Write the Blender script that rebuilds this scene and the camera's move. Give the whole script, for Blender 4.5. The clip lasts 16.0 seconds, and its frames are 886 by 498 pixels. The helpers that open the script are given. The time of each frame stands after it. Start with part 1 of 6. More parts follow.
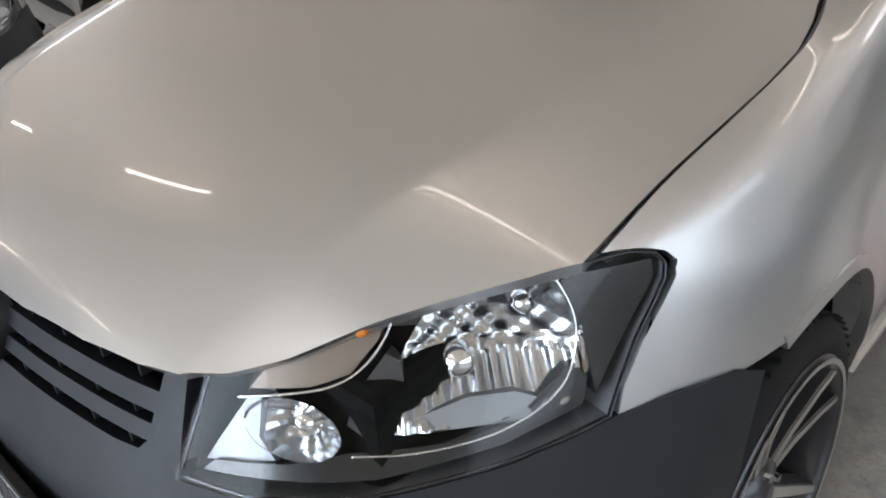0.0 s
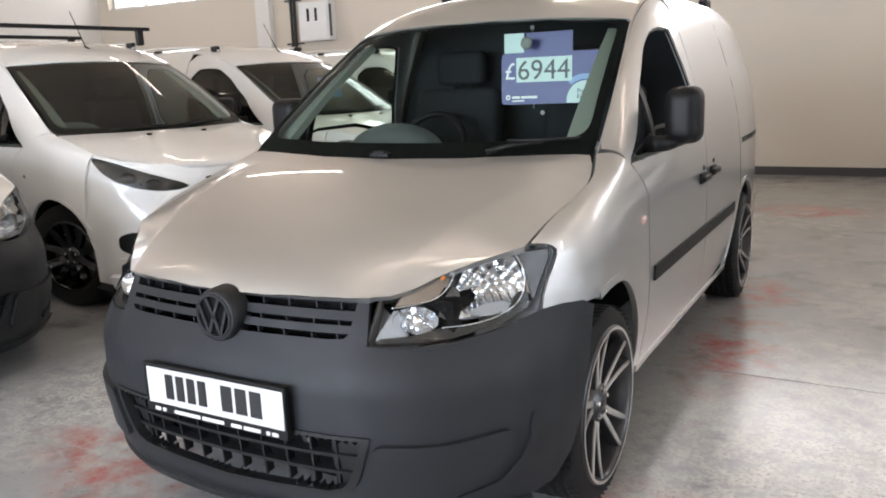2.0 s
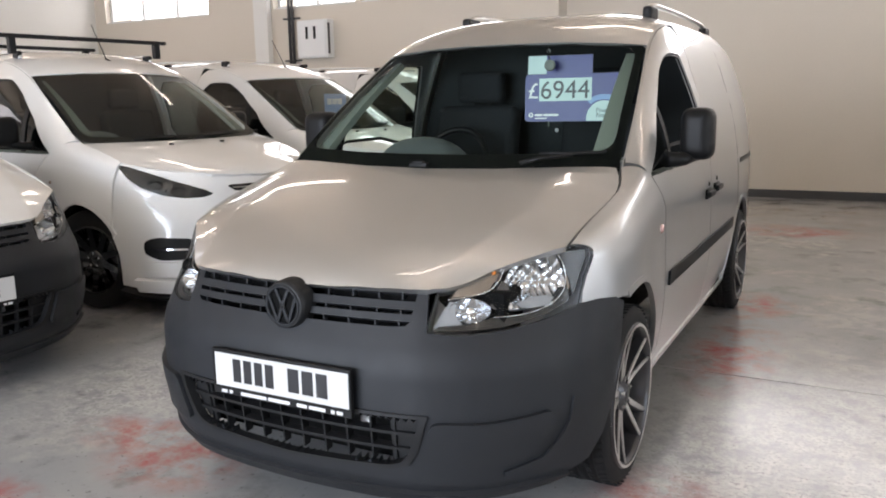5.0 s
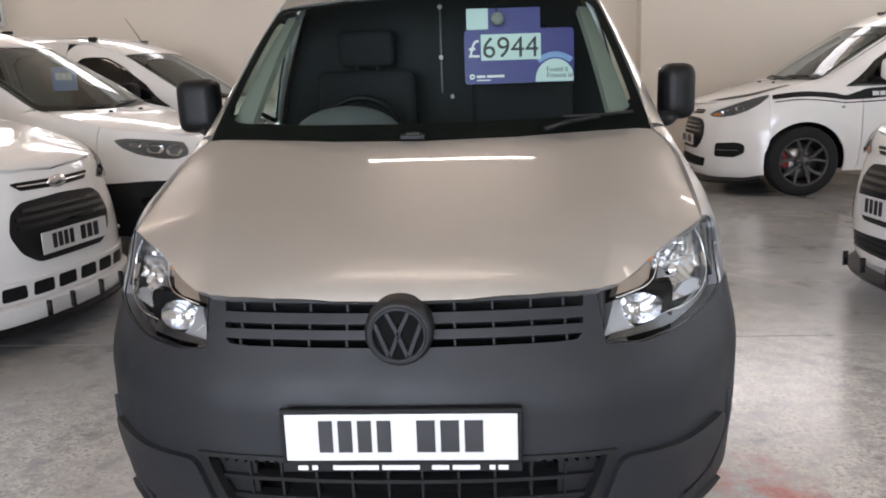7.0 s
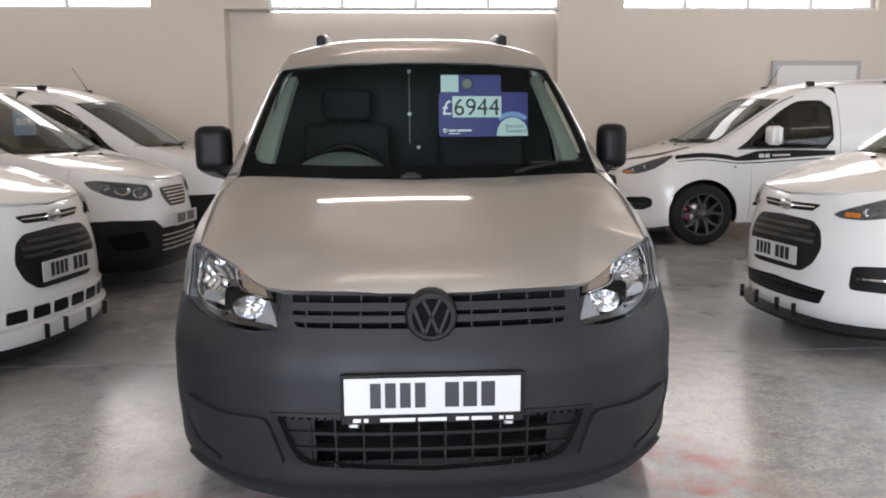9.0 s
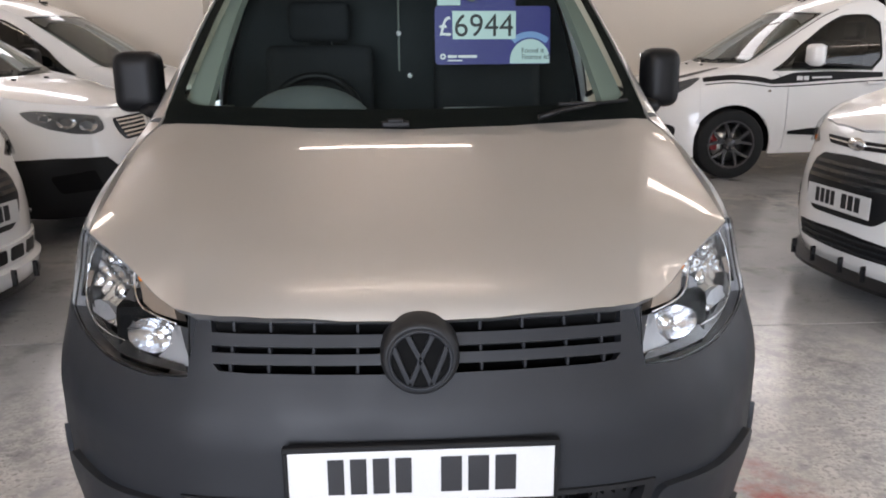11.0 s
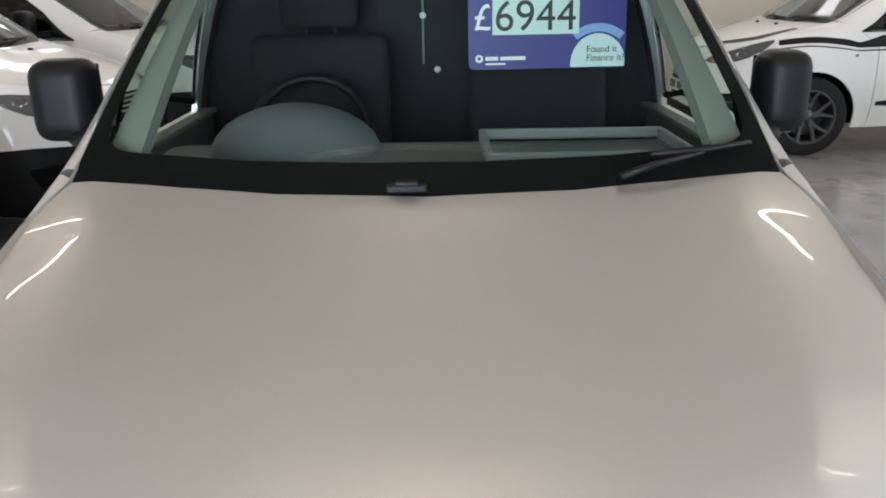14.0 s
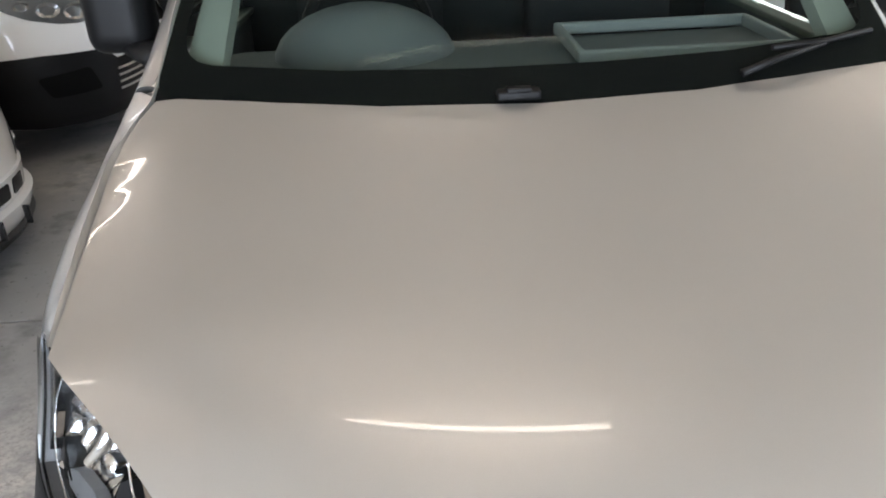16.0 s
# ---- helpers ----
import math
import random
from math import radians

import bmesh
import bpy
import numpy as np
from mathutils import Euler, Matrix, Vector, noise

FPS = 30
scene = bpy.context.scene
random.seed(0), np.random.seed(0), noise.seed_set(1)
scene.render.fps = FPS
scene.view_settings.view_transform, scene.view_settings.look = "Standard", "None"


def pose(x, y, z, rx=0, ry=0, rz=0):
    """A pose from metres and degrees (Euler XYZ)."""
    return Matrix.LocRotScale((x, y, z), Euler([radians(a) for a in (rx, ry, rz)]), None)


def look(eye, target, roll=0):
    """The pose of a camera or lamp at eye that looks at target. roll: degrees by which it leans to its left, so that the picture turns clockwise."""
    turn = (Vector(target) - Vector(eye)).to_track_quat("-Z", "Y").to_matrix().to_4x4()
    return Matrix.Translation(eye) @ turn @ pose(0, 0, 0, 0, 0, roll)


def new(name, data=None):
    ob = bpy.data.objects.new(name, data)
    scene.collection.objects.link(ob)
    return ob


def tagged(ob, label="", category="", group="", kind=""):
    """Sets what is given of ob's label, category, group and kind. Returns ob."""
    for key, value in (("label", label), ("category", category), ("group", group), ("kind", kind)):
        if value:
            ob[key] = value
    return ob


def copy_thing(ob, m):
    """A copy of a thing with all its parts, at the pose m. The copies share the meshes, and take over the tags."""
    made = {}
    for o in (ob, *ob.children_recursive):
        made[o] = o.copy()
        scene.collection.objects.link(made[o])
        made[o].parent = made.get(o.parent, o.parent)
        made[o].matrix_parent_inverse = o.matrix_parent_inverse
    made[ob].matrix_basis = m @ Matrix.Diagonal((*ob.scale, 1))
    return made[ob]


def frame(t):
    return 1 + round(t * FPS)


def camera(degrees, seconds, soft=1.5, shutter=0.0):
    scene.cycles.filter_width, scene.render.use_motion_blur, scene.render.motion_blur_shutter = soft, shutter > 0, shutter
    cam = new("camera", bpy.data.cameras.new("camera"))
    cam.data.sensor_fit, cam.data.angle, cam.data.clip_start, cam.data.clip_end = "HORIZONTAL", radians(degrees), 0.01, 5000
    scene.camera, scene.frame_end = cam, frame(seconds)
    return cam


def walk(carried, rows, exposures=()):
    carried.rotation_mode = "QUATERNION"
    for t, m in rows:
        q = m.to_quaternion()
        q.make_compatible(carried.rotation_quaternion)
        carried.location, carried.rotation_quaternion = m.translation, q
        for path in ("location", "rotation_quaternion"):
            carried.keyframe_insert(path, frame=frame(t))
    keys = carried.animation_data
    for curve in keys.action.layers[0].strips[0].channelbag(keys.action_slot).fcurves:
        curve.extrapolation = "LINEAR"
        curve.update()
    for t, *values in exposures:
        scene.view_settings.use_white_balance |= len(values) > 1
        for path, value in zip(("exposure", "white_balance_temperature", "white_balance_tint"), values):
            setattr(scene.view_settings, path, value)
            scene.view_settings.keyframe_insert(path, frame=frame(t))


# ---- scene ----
# seconds, stops, white balance
EXPOSURES = ((0.0, -0.38, 6610, 17), (0.5, -0.12, 6650, 17), (1.0, 0.02, 6700, 18), (2.0, 0.02, 6820, 19), (4.2, -0.08, 6820, 19), (6.5, -0.18, 6880, 22), (7.5, -0.24, 6880, 22), (8.7, -0.38, 6880, 22), (11.0, -0.22, 6880, 23), (11.5, -0.06, 6860, 21), (12.5, -0.01, 6800, 19), (13.0, -0.08, 6790, 20), (13.5, -0.17, 6740, 21), (14.1, 0.0, 6580, 15), (14.6, 0.07, 6560, 14), (15.5, 0.12, 6620, 17), (16.0, 0.0, 6660, 17))
# camera: seconds, place in metres, turn in degrees
cam = camera(58.26, 16.0, soft=1.9)
PATH = [
    (0.0, 1.167, -0.141, 1.335, 61.00, 4.01, 43.08),
    (0.5, 1.205, -0.533, 1.350, 66.87, 3.28, 35.34),
    (1.0, 1.326, -0.899, 1.386, 71.61, 2.35, 31.44),
    (1.5, 1.532, -1.199, 1.391, 75.47, 2.17, 30.55),
    (2.0, 1.625, -1.513, 1.362, 78.18, 2.20, 29.13),
    (2.5, 1.704, -1.763, 1.363, 79.40, 1.70, 27.70),
    (3.0, 1.749, -1.815, 1.366, 79.69, 0.99, 27.55),
    (3.5, 1.784, -1.831, 1.371, 79.90, 1.26, 28.45),
    (4.0, 1.783, -1.841, 1.371, 79.99, 1.59, 29.22),
    (4.2, 1.778, -1.841, 1.369, 79.99, 1.55, 29.46),
    (6.3, 0.764, -1.657, 1.314, 78.24, 0.87, 14.92),
    (6.5, 0.622, -1.617, 1.309, 78.03, 1.29, 11.41),
    (7.0, 0.211, -1.629, 1.310, 77.45, 1.88, 3.19),
    (7.5, 0.059, -1.776, 1.314, 78.41, 1.53, 0.02),
    (8.0, 0.001, -1.989, 1.323, 80.17, 0.73, -1.30),
    (8.5, -0.081, -2.191, 1.302, 81.08, 0.43, -3.00),
    (8.7, -0.098, -2.259, 1.296, 81.40, 0.35, -3.30),
    (10.8, -0.019, -1.552, 1.316, 76.83, 0.44, -2.91),
    (11.0, -0.036, -1.396, 1.341, 75.39, 0.33, -3.32),
    (11.5, -0.014, -1.069, 1.358, 70.96, 0.68, -3.33),
    (12.0, 0.015, -0.759, 1.412, 65.59, 1.11, -1.73),
    (12.5, -0.012, -0.623, 1.414, 62.00, 0.96, -1.30),
    (13.0, -0.038, -0.574, 1.419, 61.51, 0.58, -2.04),
    (13.5, 0.010, -0.556, 1.430, 66.12, 0.93, -1.10),
    (14.0, 0.018, -0.562, 1.493, 71.42, 0.69, -0.69),
    (14.5, 0.017, -0.580, 1.525, 75.91, 0.81, -0.69),
    (15.0, 0.020, -0.581, 1.535, 77.41, 0.80, -0.56),
    (15.5, 0.024, -0.568, 1.507, 73.52, 1.32, 0.78),
    (15.6, 0.000, -0.548, 1.516, 70.95, 1.43, 0.80),
    (15.8, -0.114, -0.506, 1.529, 66.60, 1.85, -0.91),
    (16.0, -0.224, -0.483, 1.517, 63.50, 2.44, -2.34),
]
walk(cam, [(t, pose(*p)) for t, *p in PATH], exposures=EXPOSURES)

# ---- light: overcast sky outside, daylight from the open side behind, fill along both side walls, strip lamps under the ceiling ----
world = bpy.data.worlds.new("world")
scene.world = world
world.use_nodes = True
wn = world.node_tree
sky = wn.nodes.new("ShaderNodeTexSky")
sky.sky_type, sky.sun_disc = "NISHITA", False
sky.sun_elevation, sky.sun_rotation = radians(38), radians(200)
wn.nodes["Background"].inputs["Strength"].default_value = 0.12
wn.links.new(sky.outputs[0], wn.nodes["Background"].inputs["Color"])
sun = new("sun", bpy.data.lights.new("sun", "SUN"))
sun.data.energy, sun.data.angle, sun.data.color = 1.0, radians(12), (1.0, 0.96, 0.9)
sun.matrix_world = look((0, -12, 9), (0, 0, 0))


def daylight(name, x, y, z, w, h, target, power, color):
    """An area lamp: the sky's light in the door opening, fill along the side walls."""
    lamp = bpy.data.lights.new(name, "AREA")
    lamp.shape, lamp.size, lamp.size_y, lamp.energy, lamp.color = "RECTANGLE", w, h, power, color
    ob = new(name, lamp)
    ob.matrix_world = look((x, y, z), target)
    return ob


# room: x -12.2..9, y -7..9.45, ceiling 4.5
daylight("door_daylight", -1.6, -6.9, 1.7, 6.0, 2.9, (-1.6, 0, 1.2), 900, (0.70, 0.86, 1.0))
# the side walls have no openings: these two lamps are added fill
daylight("side_fill", 8.85, 0.5, 2.3, 13.0, 2.8, (0, 0.5, 1.8), 430, (0.70, 0.87, 1.0))
daylight("side_fill", -12.0, 2.0, 2.9, 9.0, 1.6, (0, 2.0, 1.6), 170, (0.92, 0.96, 1.0))

# ---- materials ----
def mat(name, base=(0.5, 0.5, 0.5), rough=0.5, metal=0.0, coat=0.0, coat_rough=0.03, grain=0.0, grain_scale=200.0,
        blotch=0.0, blotch_scale=3.0, bump=0.0, bump_scale=300.0, rough_var=0.0, spec=0.5):
    """A principled material with colour variation at two scales and a fine relief."""
    m = bpy.data.materials.new(name)
    m.use_nodes = True
    n, l = m.node_tree.nodes, m.node_tree.links
    p = n["Principled BSDF"]
    p.inputs["Base Color"].default_value = (*base, 1)
    p.inputs["Roughness"].default_value, p.inputs["Metallic"].default_value = rough, metal
    p.inputs["Coat Weight"].default_value, p.inputs["Coat Roughness"].default_value = coat, coat_rough
    p.inputs["Specular IOR Level"].default_value = spec
    tc = n.new("ShaderNodeTexCoord")

    def noise_node(scale, detail=4.0):
        t = n.new("ShaderNodeTexNoise")
        t.inputs["Scale"].default_value, t.inputs["Detail"].default_value = scale, detail
        l.new(tc.outputs["Object"], t.inputs["Vector"])
        return t

    if grain or blotch:
        a, b = noise_node(grain_scale, 3), noise_node(blotch_scale, 5)
        sa = n.new("ShaderNodeMath"); sa.operation = "MULTIPLY_ADD"
        l.new(a.outputs[0], sa.inputs[0]); sa.inputs[1].default_value = 2 * grain; sa.inputs[2].default_value = 1 - grain - blotch
        sb = n.new("ShaderNodeMath"); sb.operation = "MULTIPLY_ADD"
        l.new(b.outputs[0], sb.inputs[0]); sb.inputs[1].default_value = 2 * blotch
        l.new(sa.outputs[0], sb.inputs[2])
        mx = n.new("ShaderNodeVectorMath"); mx.operation = "SCALE"
        mx.inputs[0].default_value = base
        l.new(sb.outputs[0], mx.inputs["Scale"])
        l.new(mx.outputs[0], p.inputs["Base Color"])
    if rough_var:
        r = noise_node(blotch_scale * 1.7, 5)
        mr = n.new("ShaderNodeMapRange")
        mr.inputs["To Min"].default_value, mr.inputs["To Max"].default_value = max(0.0, rough - rough_var), min(1.0, rough + rough_var)
        mr.inputs["From Min"].default_value, mr.inputs["From Max"].default_value = 0.3, 0.7
        l.new(r.outputs[0], mr.inputs["Value"]); l.new(mr.outputs[0], p.inputs["Roughness"])
    if bump:
        b = noise_node(bump_scale, 4)
        bp = n.new("ShaderNodeBump")
        bp.inputs["Strength"].default_value, bp.inputs["Distance"].default_value = bump, 0.002
        l.new(b.outputs[0], bp.inputs["Height"]); l.new(bp.outputs[0], p.inputs["Normal"])
    return m


def glass(name, tint=(0.75, 0.82, 0.79), gloss=1.0):
    """A thin pane: lets light through with a tint, mirrors by Fresnel."""
    m = bpy.data.materials.new(name)
    m.use_nodes = True
    n, l = m.node_tree.nodes, m.node_tree.links
    n.remove(n["Principled BSDF"])
    t, g, w, q, r, x = (n.new("ShaderNode" + k) for k in ("BsdfTransparent", "BsdfGlossy", "LayerWeight", "Math", "Math", "MixShader"))
    t.inputs[0].default_value = (*tint, 1)
    g.inputs["Roughness"].default_value = 0.0
    g.inputs["Color"].default_value = (gloss, gloss, gloss, 1)
    w.inputs["Blend"].default_value = 0.5
    q.operation, r.operation = "POWER", "MULTIPLY_ADD"
    q.inputs[1].default_value, r.inputs[1].default_value, r.inputs[2].default_value = 5.0, 0.94, 0.042
    l.new(w.outputs["Facing"], q.inputs[0]); l.new(q.outputs[0], r.inputs[0])
    l.new(r.outputs[0], x.inputs[0]); l.new(t.outputs[0], x.inputs[1]); l.new(g.outputs[0], x.inputs[2])
    l.new(x.outputs[0], n["Material Output"].inputs["Surface"])
    return m


def glow(name, color, strength):
    m = bpy.data.materials.new(name)
    m.use_nodes = True
    p = m.node_tree.nodes["Principled BSDF"]
    p.inputs["Emission Color"].default_value, p.inputs["Emission Strength"].default_value = (*color, 1), strength
    p.inputs["Base Color"].default_value = (0.8, 0.8, 0.8, 1)
    return m


SILVER = mat("silver_metallic_paint", (0.555, 0.56, 0.56), 0.38, 0.92, 0.9, 0.02, grain=0.05, grain_scale=900, blotch=0.015, blotch_scale=2)
WHITE = mat("white_car_paint", (0.77, 0.77, 0.76), 0.35, 0.0, 0.9, 0.03, blotch=0.02, blotch_scale=2.0)
PLASTIC = mat("grey_bumper_plastic", (0.0148, 0.0162, 0.019), 0.52, 0, 0, spec=0.31, grain=0.12, grain_scale=700, blotch=0.10, blotch_scale=5, bump=0.12, bump_scale=900, rough_var=0.06)
DARKPLASTIC = mat("dark_grille_plastic", (0.009, 0.0092, 0.010), 0.5, spec=0.35, grain=0.1, grain_scale=500, bump=0.1, bump_scale=700)
BLACK = mat("black_trim", (0.006, 0.006, 0.0065), 0.5, spec=0.25, grain=0.1, grain_scale=300)
GLOSSBLACK = mat("gloss_black", (0.006, 0.006, 0.007), 0.12, 0, 0.6, blotch=0.1)
# near-black: shade inside openings, recesses and undersides put into the colour
VOID = mat("cavity_shade", (0.004, 0.004, 0.004), 0.8, spec=0.1, grain=0.1)
CHROME = mat("chrome", (0.85, 0.86, 0.87), 0.08, 1.0, grain=0.02, grain_scale=50)
REFLECTOR = mat("lamp_reflector", (0.56, 0.57, 0.59), 0.20, 1.0, grain=0.04, grain_scale=30)
ALLOY = mat("machined_alloy", (0.62, 0.62, 0.61), 0.28, 1.0, grain=0.08, grain_scale=400)
DARKALLOY = mat("dark_painted_alloy", (0.05, 0.05, 0.055), 0.32, 0.6, 0.4, grain=0.08)
RUBBER = mat("tyre_rubber", (0.011, 0.011, 0.0115), 0.75, spec=0.3, grain=0.2, grain_scale=150, blotch=0.15, blotch_scale=8, bump=0.2, bump_scale=400)
AMBER = mat("amber_lens", (0.75, 0.22, 0.03), 0.15, 0, 0.5, grain=0.08, grain_scale=80)
REDPAINT = mat("red_caliper", (0.22, 0.012, 0.012), 0.35, grain=0.05)
PLATEWHITE = mat("number_plate_white", (0.58, 0.58, 0.57), 0.3, 0, 0.4, grain=0.03, grain_scale=150)
INK = mat("black_ink", (0.012, 0.012, 0.014), 0.4, grain=0.1)
PRINTWHITE = mat("printed_white", (0.66, 0.66, 0.66), 0.5, grain=0.03)
BLUE = mat("blue_card", (0.030, 0.028, 0.165), 0.4, blotch=0.04, grain=0.03)
MINT = mat("pale_mint_card", (0.46, 0.59, 0.56), 0.45, grain=0.03)
PALEBLUE = mat("pale_blue_print", (0.17, 0.29, 0.52), 0.45, grain=0.03)
DASH = mat("grey_dashboard_plastic", (0.09, 0.105, 0.11), 0.6, grain=0.1, grain_scale=500, bump=0.2, bump_scale=600)
FABRIC = mat("dark_seat_fabric", (0.022, 0.0235, 0.025), 0.9, spec=0.1, grain=0.3, grain_scale=350, bump=0.4, bump_scale=500)
LINING = mat("pale_cab_lining", (0.165, 0.185, 0.16), 0.8, grain=0.08, grain_scale=300)
BULKHEAD = mat("dark_bulkhead_board", (0.024, 0.027, 0.028), 0.8, spec=0.15, blotch=0.2, blotch_scale=4, grain=0.1)
GLASS = glass("windscreen_glass", (0.76, 0.86, 0.82), 0.08)
FRIT = mat("black_screen_border", (0.004, 0.004, 0.004), 0.6, spec=0.08, grain=0.1)
TINTED = glass("tinted_glass", (0.16, 0.18, 0.175))
LENS = glass("lamp_lens", (0.94, 0.95, 0.95), 0.22)

# ---- shape helpers ----
def finish(name, bm, material, parent=None, label="", smooth=True):
    me = bpy.data.meshes.new(name)
    bm.to_mesh(me)
    bm.free()
    me.materials.append(material)
    if smooth:
        for f in me.polygons:
            f.use_smooth = True
    ob = new(name, me)
    if parent is not None:
        ob.parent = parent
    if label:
        ob["label"] = label
    return ob


def part(name, bm, material, parent, label="", smooth=False):
    return finish(name, bm, material, parent, label, smooth)


def thing(name, m, label, category, group="", kind=""):
    ob = new(name)
    ob.empty_display_size = 0.1
    ob.matrix_world = m
    return tagged(ob, label, category, group, kind)


def box(bm, cx, cy, cz, sx, sy, sz, bevel=0.0, seg=2, m=None):
    r = bmesh.ops.create_cube(bm, size=1.0)
    vs = r["verts"]
    for v in vs:
        v.co = Vector((v.co.x * sx, v.co.y * sy, v.co.z * sz))
    if bevel:
        es = list({e for v in vs for e in v.link_edges})
        r2 = bmesh.ops.bevel(bm, geom=es, offset=min(bevel, 0.49 * min(sx, sy, sz)), segments=seg, profile=0.6, affect="EDGES")
        vs = list({v for v in vs if v.is_valid} | {v for f in r2["faces"] for v in f.verts})
    mm = Matrix.Translation((cx, cy, cz)) @ (m if m is not None else Matrix.Identity(4))
    for v in vs:
        v.co = mm @ v.co
    return vs


def boxed(name, c, s, material, parent=None, bevel=0.004, label="", m=None, seg=2):
    bm = bmesh.new()
    box(bm, *c, *s, bevel, seg, m)
    return part(name, bm, material, parent, label)


def lathe(bm, profile, seg=48, axis="x", center=(0, 0, 0), a0=0.0, a1=2 * math.pi):
    """Turn (radius, along) points round an axis."""
    full = abs(a1 - a0 - 2 * math.pi) < 1e-6
    n = seg if full else seg + 1
    rings = []
    for i in range(n):
        a = a0 + (a1 - a0) * i / seg
        ring = []
        for r, h in profile:
            c, s = r * math.cos(a), r * math.sin(a)
            p = {"x": (h, c, s), "y": (c, h, s), "z": (c, s, h)}[axis]
            ring.append(bm.verts.new(Vector(p) + Vector(center)))
        rings.append(ring)
    for i in range(seg):
        a, b = rings[i], rings[(i + 1) % n]
        for j in range(len(profile) - 1):
            try:
                bm.faces.new((a[j], a[j + 1], b[j + 1], b[j]))
            except ValueError:
                pass
    bmesh.ops.recalc_face_normals(bm, faces=bm.faces)


def tube(bm, pts, r, seg=8, caps=True):
    """A round bar along points."""
    pts = [Vector(p) for p in pts]
    rings = []
    for i, p in enumerate(pts):
        d = (pts[min(i + 1, len(pts) - 1)] - pts[max(i - 1, 0)]).normalized()
        q = d.to_track_quat("Z", "Y")
        rr = r[i] if isinstance(r, (list, tuple)) else r
        rings.append([bm.verts.new(p + q @ Vector((rr * math.cos(a), rr * math.sin(a), 0))) for a in (2 * math.pi * k / seg for k in range(seg))])
    for a, b in zip(rings, rings[1:]):
        for k in range(seg):
            bm.faces.new((a[k], a[(k + 1) % seg], b[(k + 1) % seg], b[k]))
    if caps:
        bm.faces.new(rings[0][::-1]); bm.faces.new(rings[-1])


def prism(bm, pts, depth, m=None):
    """A flat outline (x, z) given depth along y."""
    m = m if m is not None else Matrix.Identity(4)
    a = [bm.verts.new(m @ Vector((x, 0, z))) for x, z in pts]
    b = [bm.verts.new(m @ Vector((x, depth, z))) for x, z in pts]
    bm.faces.new(a); bm.faces.new(b[::-1])
    for i in range(len(pts)):
        j = (i + 1) % len(pts)
        bm.faces.new((a[j], a[i], b[i], b[j]))
    bmesh.ops.recalc_face_normals(bm, faces=bm.faces)


def curve1(rows, cols=1):
    """Smooth monotone interpolation through rows (t, value...)."""
    r = np.array(sorted(rows), float)
    t, v = r[:, 0], r[:, 1:]
    h = np.diff(t)[:, None]
    d = np.diff(v, axis=0) / h
    m = np.zeros_like(v)
    m[0], m[-1] = d[0], d[-1]
    for i in range(1, len(t) - 1):
        w1, w2 = 2 * h[i] + h[i - 1], h[i] + 2 * h[i - 1]
        ok = d[i - 1] * d[i] > 0
        with np.errstate(divide="ignore", invalid="ignore"):
            m[i] = np.where(ok, (w1 + w2) / (w1 / np.where(ok, d[i - 1], 1) + w2 / np.where(ok, d[i], 1)), 0)

    def f(q):
        q = np.asarray(q, float)
        qq = np.clip(q, t[0], t[-1])
        i = np.clip(np.searchsorted(t, qq, "right") - 1, 0, len(t) - 2)
        hh = (t[i + 1] - t[i])[..., None]
        s = ((qq - t[i]) / (t[i + 1] - t[i]))[..., None]
        o = (v[i] * (1 + 2 * s) * (1 - s) ** 2 + hh * m[i] * s * (1 - s) ** 2 + v[i + 1] * s * s * (3 - 2 * s) + hh * m[i + 1] * s * s * (s - 1))
        o = o + np.where(q > t[-1], q - t[-1], 0)[..., None] * m[-1] + np.where(q < t[0], q - t[0], 0)[..., None] * m[0]
        return o[..., 0] if v.shape[1] == 1 else o
    return f


def inside(us, vs, loop):
    r = np.zeros(us.shape, bool)
    n = len(loop)
    for i in range(n):
        (x1, y1), (x2, y2) = loop[i], loop[(i + 1) % n]
        if y1 == y2:
            continue
        c = ((y1 > vs) != (y2 > vs)) & (us < (x2 - x1) * (vs - y1) / (y2 - y1) + x1)
        r ^= c
    return r


def clip_cell(loop, u0, u1, v0, v1):
    out = loop
    for k, lim, sgn in ((0, u0, 1), (0, u1, -1), (1, v0, 1), (1, v1, -1)):
        src, out = out, []
        for i in range(len(src)):
            a, b = src[i - 1], src[i]
            ia, ib = sgn * (a[k] - lim) >= 0, sgn * (b[k] - lim) >= 0
            if ia != ib:
                s = (lim - a[k]) / (b[k] - a[k])
                out.append((a[0] + s * (b[0] - a[0]), a[1] + s * (b[1] - a[1])))
            if ib:
                out.append(b)
        if not out:
            return []
    return out


